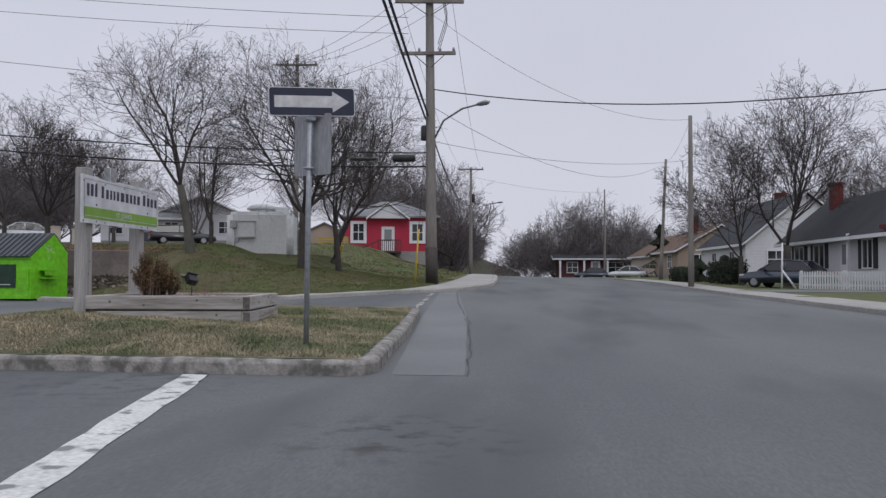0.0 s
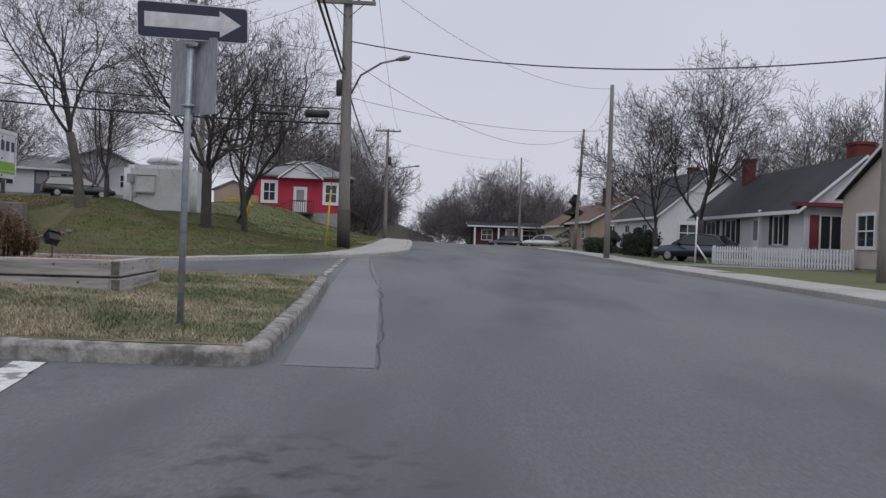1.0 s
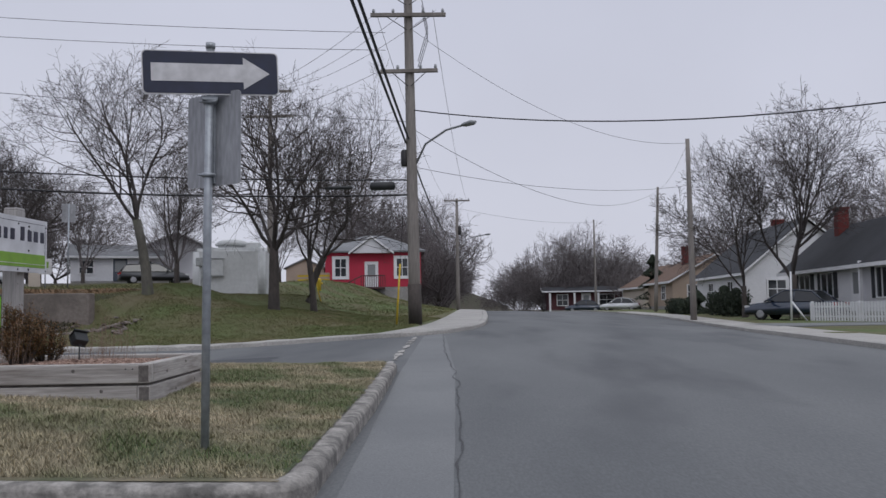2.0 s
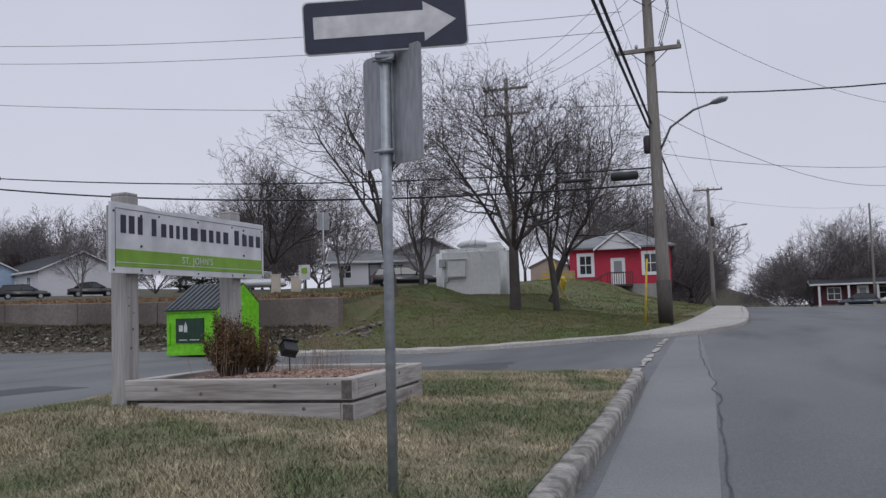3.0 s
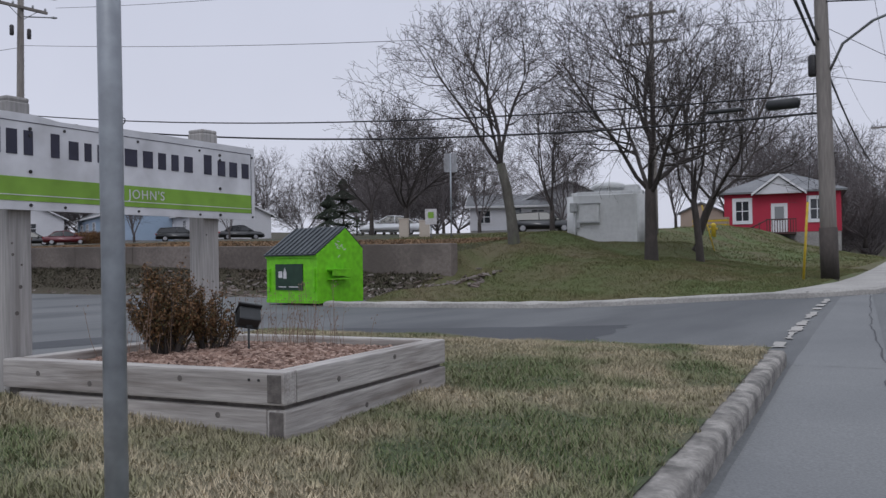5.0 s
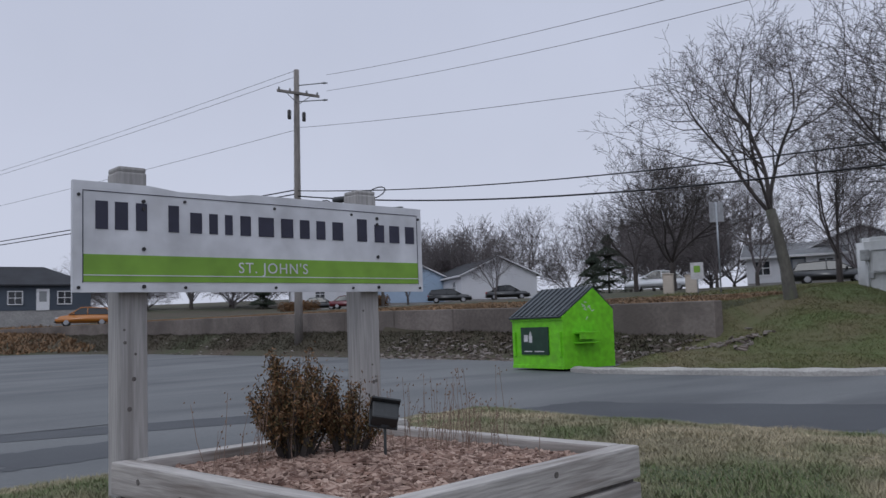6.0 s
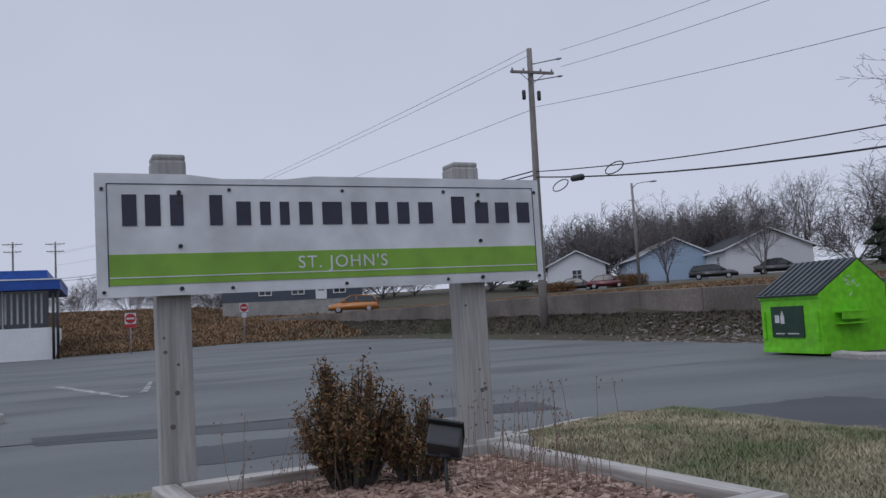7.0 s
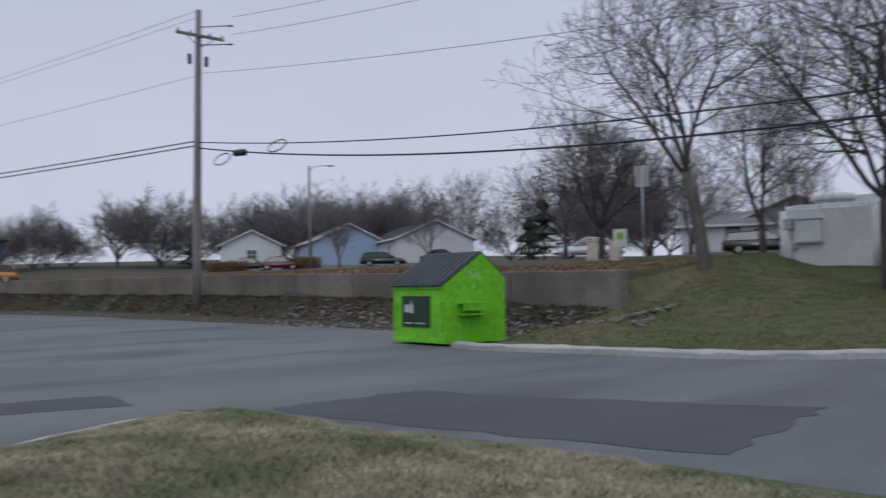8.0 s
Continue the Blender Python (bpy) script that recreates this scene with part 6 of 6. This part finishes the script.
# houses beyond the retaining wall
house("white gabled bungalow with a dark shingle roof", pose(-73.6, 77.0, 4.2, 0, 0, 66), 8.8, 15.0, 2.95, 4.9, WSIDE, SHINGLE, along="y", over=0.35, found=0.3,
      windows=[("l", -5.5, 1.75, 1.0, 1.1), ("l", -3.3, 1.75, 1.0, 1.1), ("l", 0.0, 1.75, 1.4, 1.1), ("l", 5.0, 1.75, 1.0, 1.1)], doors=[("l", -1.4, 0.95, 2.0, WHITEP)], sink=2.5)
house("pale blue gabled house with a dark roof", pose(-82.6, 72.4, 4.2, 0, 0, 66), 7.6, 14.0, 3.1, 4.9, BLUESIDE, SHINGLE_G, along="y", over=0.3, found=0.3,
      windows=[("l", -4.5, 1.8, 1.1, 1.1), ("l", -1.5, 1.8, 1.1, 1.1), ("l", 2.0, 1.8, 1.1, 1.1)], sink=2.5)
house("white house end beyond the blue house", pose(-95, 68.0, 4.3, 0, 0, 62), 7.0, 12.0, 3.0, 4.7, WSIDE, SHINGLE_G, along="y", windows=[("f", 0, 1.8, 1.1, 1.1), ("l", 2.0, 1.8, 1.1, 1.1)], sink=2.5)
house("white bungalow with a dark doorway behind the bare trees", pose(-36.0, 80, gz(-36, 80) - 0.3, 0, 0, 25), 7.6, 6.0, 2.6, 3.7, WSIDE, SHINGLE_G, along="x",
      windows=[("f", -2.5, 1.6, 1.1, 1.1), ("f", 2.4, 1.6, 1.1, 1.1)], doors=[("f", 0.3, 1.2, 2.0, DARKSIDE)], sink=1.5)
house("white house partly behind the hut", pose(-32.0, 84.0, gz(-32, 80), 0, 0, 22), 8.0, 7.0, 2.9, 4.6, WSIDE, SHINGLE_G, along="y", windows=[("f", -2.5, 1.6, 1.1, 1.1), ("f", 2.3, 1.6, 1.1, 1.1)], sink=1.5)
house("dark slate-blue bungalow beside the side road", pose(-95.0, 31.0, 4.2, 0, 0, 82), 15.0, 8.0, 2.8, 5.0, DARKSIDE, SHINGLE, along="x", hip=True,
      windows=[("f", -3.0, 1.6, 1.2, 1.2), ("f", 0.5, 1.6, 1.2, 1.2), ("f", 5.0, 1.6, 1.2, 1.2)], doors=[("f", 3.0, 1.0, 2.05, WHITEP)], sink=3.0)

# blue-fronted shop at the car park's edge
shop = thing("shop_building", "single-storey shop with blue fascia, dark window band and white lower wall", "building", pose(-62.2, 8.2, 0.45, 0, 0, 0))
part("lower_wall", one_box(-12, 0, -20, 0, -0.6, 2.1, bevel=0.02), WHITEP, shop, "white painted lower wall")
part("window_band", one_box(-11.9, -0.25, -19.9, -0.25, 2.1, 4.6), PANE, shop, "dark glazed band")
for y in np.arange(-19, -0.2, 1.6):
    part("mullion", one_box(-0.25, -0.15, float(y) - 0.05, float(y) + 0.05, 2.1, 4.6), HUTGREY, shop)
for y in np.arange(-3.2, -0.5, 0.36):
    part("blind_slat", one_box(-0.3, -0.262 + 0.02, float(y) - 0.06, float(y) + 0.06, 2.4, 4.4), HUTGREY, shop)
part("fascia", one_box(-12.4, 0.5, -20.4, 0.5, 4.6, 5.25, bevel=0.03), BLUEF, shop, "deep blue fascia")
part("fascia_light_strip", one_box(-12.45, 0.55, -20.45, 0.55, 5.25, 5.33), WHITEP, shop)
part("parapet", one_box(-11.8, -0.3, -19.8, -0.3, 5.33, 5.95, bevel=0.03), BLUEF, shop, "blue parapet")
for y in (0.32, 0.05):
    part("corner_post", one_tube([(0.3, y, -0.5), (0.3, y, 4.6)], 0.09, 8), BLACK, shop)


# ---- cars ----
def car(label, at, body_mat, length=4.4, width=1.72, kind="sedan"):
    ob = thing("car", label, "car", at, "parked cars")
    L, W = length / 2, width / 2
    lower = [(-L, 0.32), (-L + 0.03, 0.72), (-L + 0.25, 0.88), (-0.35 * L, 0.93), (0.35 * L, 0.92), (0.8 * L, 0.80), (L - 0.06, 0.64), (L, 0.42), (L - 0.1, 0.25), (-L + 0.1, 0.25)]
    bm = bmesh.new()
    prism(bm, lower, -W, W, "y")
    bmesh.ops.bevel(bm, geom=[e for e in bm.edges if abs(e.verts[0].co.y - e.verts[1].co.y) < 0.01], offset=0.09, segments=3, affect="EDGES")
    for f in bm.faces:
        f.smooth = True
    part("body", bm, body_mat, ob)
    hatch_ = kind == "hatch"
    cab = [(-L + (0.12 if hatch_ else 0.55), 0.88), (-L + (0.45 if hatch_ else 1.15), 1.36), (-0.1 * L, 1.46), (0.12 * L, 1.43), (0.52 * L, 0.90)]
    bm = bmesh.new()
    lo = [bm.verts.new((x, -W + 0.05 + (z - 0.88) * 0.36, z)) for x, z in cab]
    hi = [bm.verts.new((x, W - 0.05 - (z - 0.88) * 0.36, z)) for x, z in cab]
    bm.faces.new(lo)
    bm.faces.new(hi[::-1])
    for i in range(5):
        j = (i + 1) % 5
        bm.faces.new((lo[i], hi[i], hi[j], lo[j]))
    bmesh.ops.recalc_face_normals(bm, faces=bm.faces)
    part("window_glass", bm, CARGLASS, ob, "dark car glass")
    bm = bmesh.new()
    for s in (-1, 1):
        wv = W - 0.05
        for (xa, za), (xb, zb) in ((cab[0], cab[1]), (cab[1], cab[2]), (cab[2], cab[3]), (cab[3], cab[4])):
            tube(bm, [(xa, s * (wv - (za - 0.88) * 0.36), za), (xb, s * (wv - (zb - 0.88) * 0.36), zb)], 0.04, 6)
        tube(bm, [(-0.12 * L, s * (wv - 0.01), 0.88), (-0.12 * L, s * (wv - 0.21), 1.45)], 0.035, 6)
    roof = [(cab[1][0], 1.36), (cab[2][0], 1.46), (cab[3][0], 1.43)]
    for (xa, za), (xb, zb) in zip(roof, roof[1:]):
        q = [bm.verts.new(c) for c in ((xa, -W + 0.24, za + 0.03), (xb, -W + 0.24, zb + 0.03), (xb, W - 0.24, zb + 0.03), (xa, W - 0.24, za + 0.03))]
        bm.faces.new(q)
        q = [bm.verts.new(c) for c in ((xa, -W + 0.22, za - 0.01), (xb, -W + 0.22, zb - 0.01), (xb, W - 0.22, zb - 0.01), (xa, W - 0.22, za - 0.01))]
        bm.faces.new(q[::-1])
    part("roof_frame", bm, body_mat, ob)
    for sx in (-0.62, 0.62):
        for sy in (-1, 1):
            c = Vector((L * sx * 0.98, sy * (W - 0.11), 0.31))
            wh = part("wheel", one_tube([c + Vector((0, -0.1, 0)), c + Vector((0, -0.085, 0)), c + Vector((0, 0.085, 0)), c + Vector((0, 0.1, 0))], [0.28, 0.315, 0.315, 0.28], 20), RUBBER, ob, "black tyre")
            part("rim", one_tube([c + Vector((0, sy * 0.101, 0)), c + Vector((0, sy * 0.112, 0))], [0.21, 0.18], 14), RIM, wh)
    for sy in (-1, 1):
        part("headlight", one_box(L - 0.32, L - 0.03, sy * (W - 0.26) - 0.18, sy * (W - 0.26) + 0.18, 0.6, 0.72, bevel=0.03), LENS, ob)
        part("tail_light", one_box(-L - 0.01, -L + 0.12, sy * (W - 0.22) - 0.15, sy * (W - 0.22) + 0.15, 0.66, 0.82, bevel=0.03), TAIL, ob)
        part("mirror", one_box(0.33 * L, 0.33 * L + 0.14, sy * (W + 0.06) - 0.07, sy * (W + 0.06) + 0.07, 0.93, 1.05, bevel=0.03), body_mat, ob)
    part("number_plate", one_box(L - 0.02, L + 0.012, -0.2, 0.2, 0.38, 0.49), WHITEP, ob)
    part("bumper", one_box(-L - 0.03, L + 0.02, -W + 0.06, W - 0.06, 0.3, 0.42, bevel=0.03), BLACK, ob)
    return ob


def park(label, x, y, deg, m, z=None, **k):
    return car(label, pose(x, y, gz(x, y) if z is None else z, 0, 0, deg), m, **k)


park("orange hatchback parked on the road above the wall", -69.0, 30.9, 253, CAR_ORANGE, kind="hatch", length=4.2)
park("dark navy sedan parked beside the white fence", 14.5, 47.6, 137, CAR_NAVY, length=4.6)
park("white sedan parked beyond the retaining wall", -37.0, 61.5, 215, CAR_WHITE, length=4.7)
park("black pickup-height car parked behind the bare trees", -25.2, 63.5, 30, CAR_BLACK, length=4.8, kind="hatch")
park("black car parked in front of the white bungalow", -68.0, 67.8, 50, CAR_BLACK, kind="hatch", length=4.7)
park("dark car parked beside the white bungalow", -62.0, 70.5, 50, CAR_BLACK, length=4.5)
park("dark red car parked in front of the pale blue house", -79.0, 62.5, 50, CAR_RED, length=4.5)
park("black car parked by the side road", -84.5, 62.0, 50, CAR_BLACK, length=4.5)
park("white car parked by the low bungalow", 12.6, 101.0, 160, CAR_WHITE, length=4.5)
park("dark car parked under the bungalow's porch", 9.0, 107.5, 175, CAR_NAVY, length=4.5, z=0.95)
park("white car half hidden beyond the hut", -20.0, 66.0, 20, CAR_WHITE, length=4.5)

# ---- picket fence ----
fence = thing("picket_fence", "white painted picket fence in front of the bungalow", "fence", pose(14.3, 44.8, gz(15.5, 42) - 0.02, 0, 0, -60.5))
for i in range(50):
    x = i * 0.152
    part("picket", one_prism([(x - 0.045, 0.04), (x + 0.045, 0.04), (x + 0.045, 0.84), (x, 0.92), (x - 0.045, 0.84)], -0.012, 0.012, "y"), WHITEP, fence)
for z in (0.22, 0.66):
    part("rail", one_box(-0.05, 7.55, 0.013, 0.055, z, z + 0.07), WHITEP, fence)
for x in (0.0, 2.5, 5.0, 7.5):
    part("post", one_box(x - 0.05, x + 0.05, 0.056, 0.15, -0.3, 0.95), WHITEP, fence)
strip("driveway", [(9.9, 39.5), (16.5, 39.5)], [(9.9, 35.2), (16.5, 35.2)], 0.13, ASPHALT_PALE, "grey asphalt driveway crossing to the bungalow", cat="driveway")
stake = thing("leaning_stake", "leaning pale post at the fence corner", "post", pose(13.6, 45.4, gz(13.6, 45.4)))
part("stake", one_tube([(0, 0, -0.2), (0.05, 0, 2.3)], [0.05, 0.04], 8), WHITEP, stake)
part("prop", one_tube([(0.7, -0.2, -0.1), (0.05, 0, 0.9)], 0.045, 8), WHITEP, stake)


# ---- small signs, lamps, cabinets ----
def no_entry(x, y, h, turn, extra):
    ob = thing("no_entry_sign", "red and white no-entry sign on a metal post", "sign", pose(x, y, gz(x, y) - 0.05, 0, 0, turn), "no-entry signs")
    part("post", one_tube([(0, 0, -0.2), (0, 0, h)], 0.035, 8), GALV, ob)
    pl = part("plate", one_prism(rounded_rect(0.72, 0.72, 0.05), -0.05, -0.036, "y"), SIGNREF, ob, at=pose(0, 0, h - 0.4))
    part("disc", one_prism([(0.33 * math.cos(a / 24 * math.tau), 0.33 * math.sin(a / 24 * math.tau)) for a in range(24)], -0.055, -0.0505, "y"), SIGNRED, pl)
    part("bar", one_box(-0.24, 0.24, -0.059, -0.0555, -0.06, 0.06), SIGNREF, pl)
    if extra:
        part("tab", one_box(-0.2, 0.2, -0.05, -0.036, h - 1.2, h - 0.82), SIGNREF, ob)
    else:
        part("tab", one_box(-0.36, 0.36, -0.05, -0.036, h - 1.0, h - 0.79), SIGNRED, ob)


no_entry(-60.2, 13.0, 2.95, 92, False)
no_entry(-69.8, 21.9, 3.5, 102, True)

lamp = thing("street_lamp", "grey street lamp on a wooden pole", "street lamp", pose(-61.6, 54.5, gz(-61.6, 54.5)))
part("pole", one_tube([(0, 0, -0.3), (-0.15, 0, 9.0)], [0.15, 0.1], 10), POLEW, lamp)
lamp_arm(lamp, (-0.14, 0, 8.5), (0.1, 0.3, 8.9), (0.5, 0.8, 9.0), (0.8, 1.2, 9.0))

for x, y, w, h in ((-24.6, 45.2, 0.5, 0.95), (-23.7, 45.8, 0.55, 0.85)):
    cab_ob = thing("utility_cabinet", "small pale utility cabinet above the retaining wall", "utility cabinet", pose(x, y, gz(x, y), 0, 0, 30), "utility cabinets")
    part("body", one_box(-w / 2, w / 2, -0.2, 0.2, -0.1, h, bevel=0.02), BSIDE, cab_ob)
    part("door", one_box(-w / 2 + 0.05, w / 2 - 0.05, -0.215, -0.2, 0.1, h - 0.1, bevel=0.005), BSIDE, cab_ob)
    part("lid", one_box(-w / 2 - 0.03, w / 2 + 0.03, -0.23, 0.23, h, h + 0.05, bevel=0.01), BSIDE, cab_ob)
park_sign = thing("parking_sign", "small white parking sign board on a post", "sign", pose(-21.5, 43.0, gz(-21.5, 43), 0, 0, 30))
part("post", one_tube([(0, 0, -0.2), (0, 0, 1.4)], 0.03, 8), GALV, park_sign)
psp = part("plate", one_box(-0.28, 0.28, -0.045, -0.031, 0.65, 1.4), SIGNREF, park_sign)
part("mark", one_box(-0.14, 0.14, -0.049, -0.0455, 0.95, 1.25), SIGNG, psp)
back_sign = thing("street_sign", "grey back of a road sign on a tall post", "sign", pose(-20.6, 43.4, gz(-20.6, 43.4), 0, 0, 30))
part("post", one_tube([(0, 0, -0.2), (0, 0, 4.1)], 0.035, 8), GALV, back_sign)
part("plate", one_box(-0.3, 0.3, 0.036, 0.05, 3.2, 4.1), SIGNBACK, back_sign)
lean_sign = thing("parking_sign", "white parking sign leaning on a post set in a concrete block", "sign", pose(-15.9, 9.5, az(-15.9, 9.5), 0, 0, 80))
part("block", one_box(-0.3, 0.3, -0.25, 0.25, -0.05, 0.16, bevel=0.04), WALK, lean_sign)
part("post", one_tube([(0, 0, 0.1), (-0.18, 0.02, 1.9)], 0.03, 8), GALV, lean_sign)
lsp = part("plate", one_box(-0.35, 0.0, -0.05, -0.036, 1.35, 1.9), SIGNREF, lean_sign)
part("text_bar", one_box(-0.3, -0.05, -0.054, -0.0505, 1.6, 1.66), INK, lsp)
part("text_bar", one_box(-0.3, -0.1, -0.054, -0.0505, 1.45, 1.5), INK, lsp)
hyd = thing("fire_hydrant", "yellow fire hydrant on the grass beyond the bare trees", "hydrant", pose(-10.6, 53.0, gz(-10.6, 53.0)))
part("barrel", one_tube([(0, 0, -0.1), (0, 0, 0.55), (0, 0, 0.62), (0, 0, 0.72)], [0.12, 0.12, 0.15, 0.07], 12), YELLOW, hyd)
part("nozzle", one_tube([(-0.2, 0, 0.42), (0.2, 0, 0.42)], 0.06, 10), YELLOW, hyd)
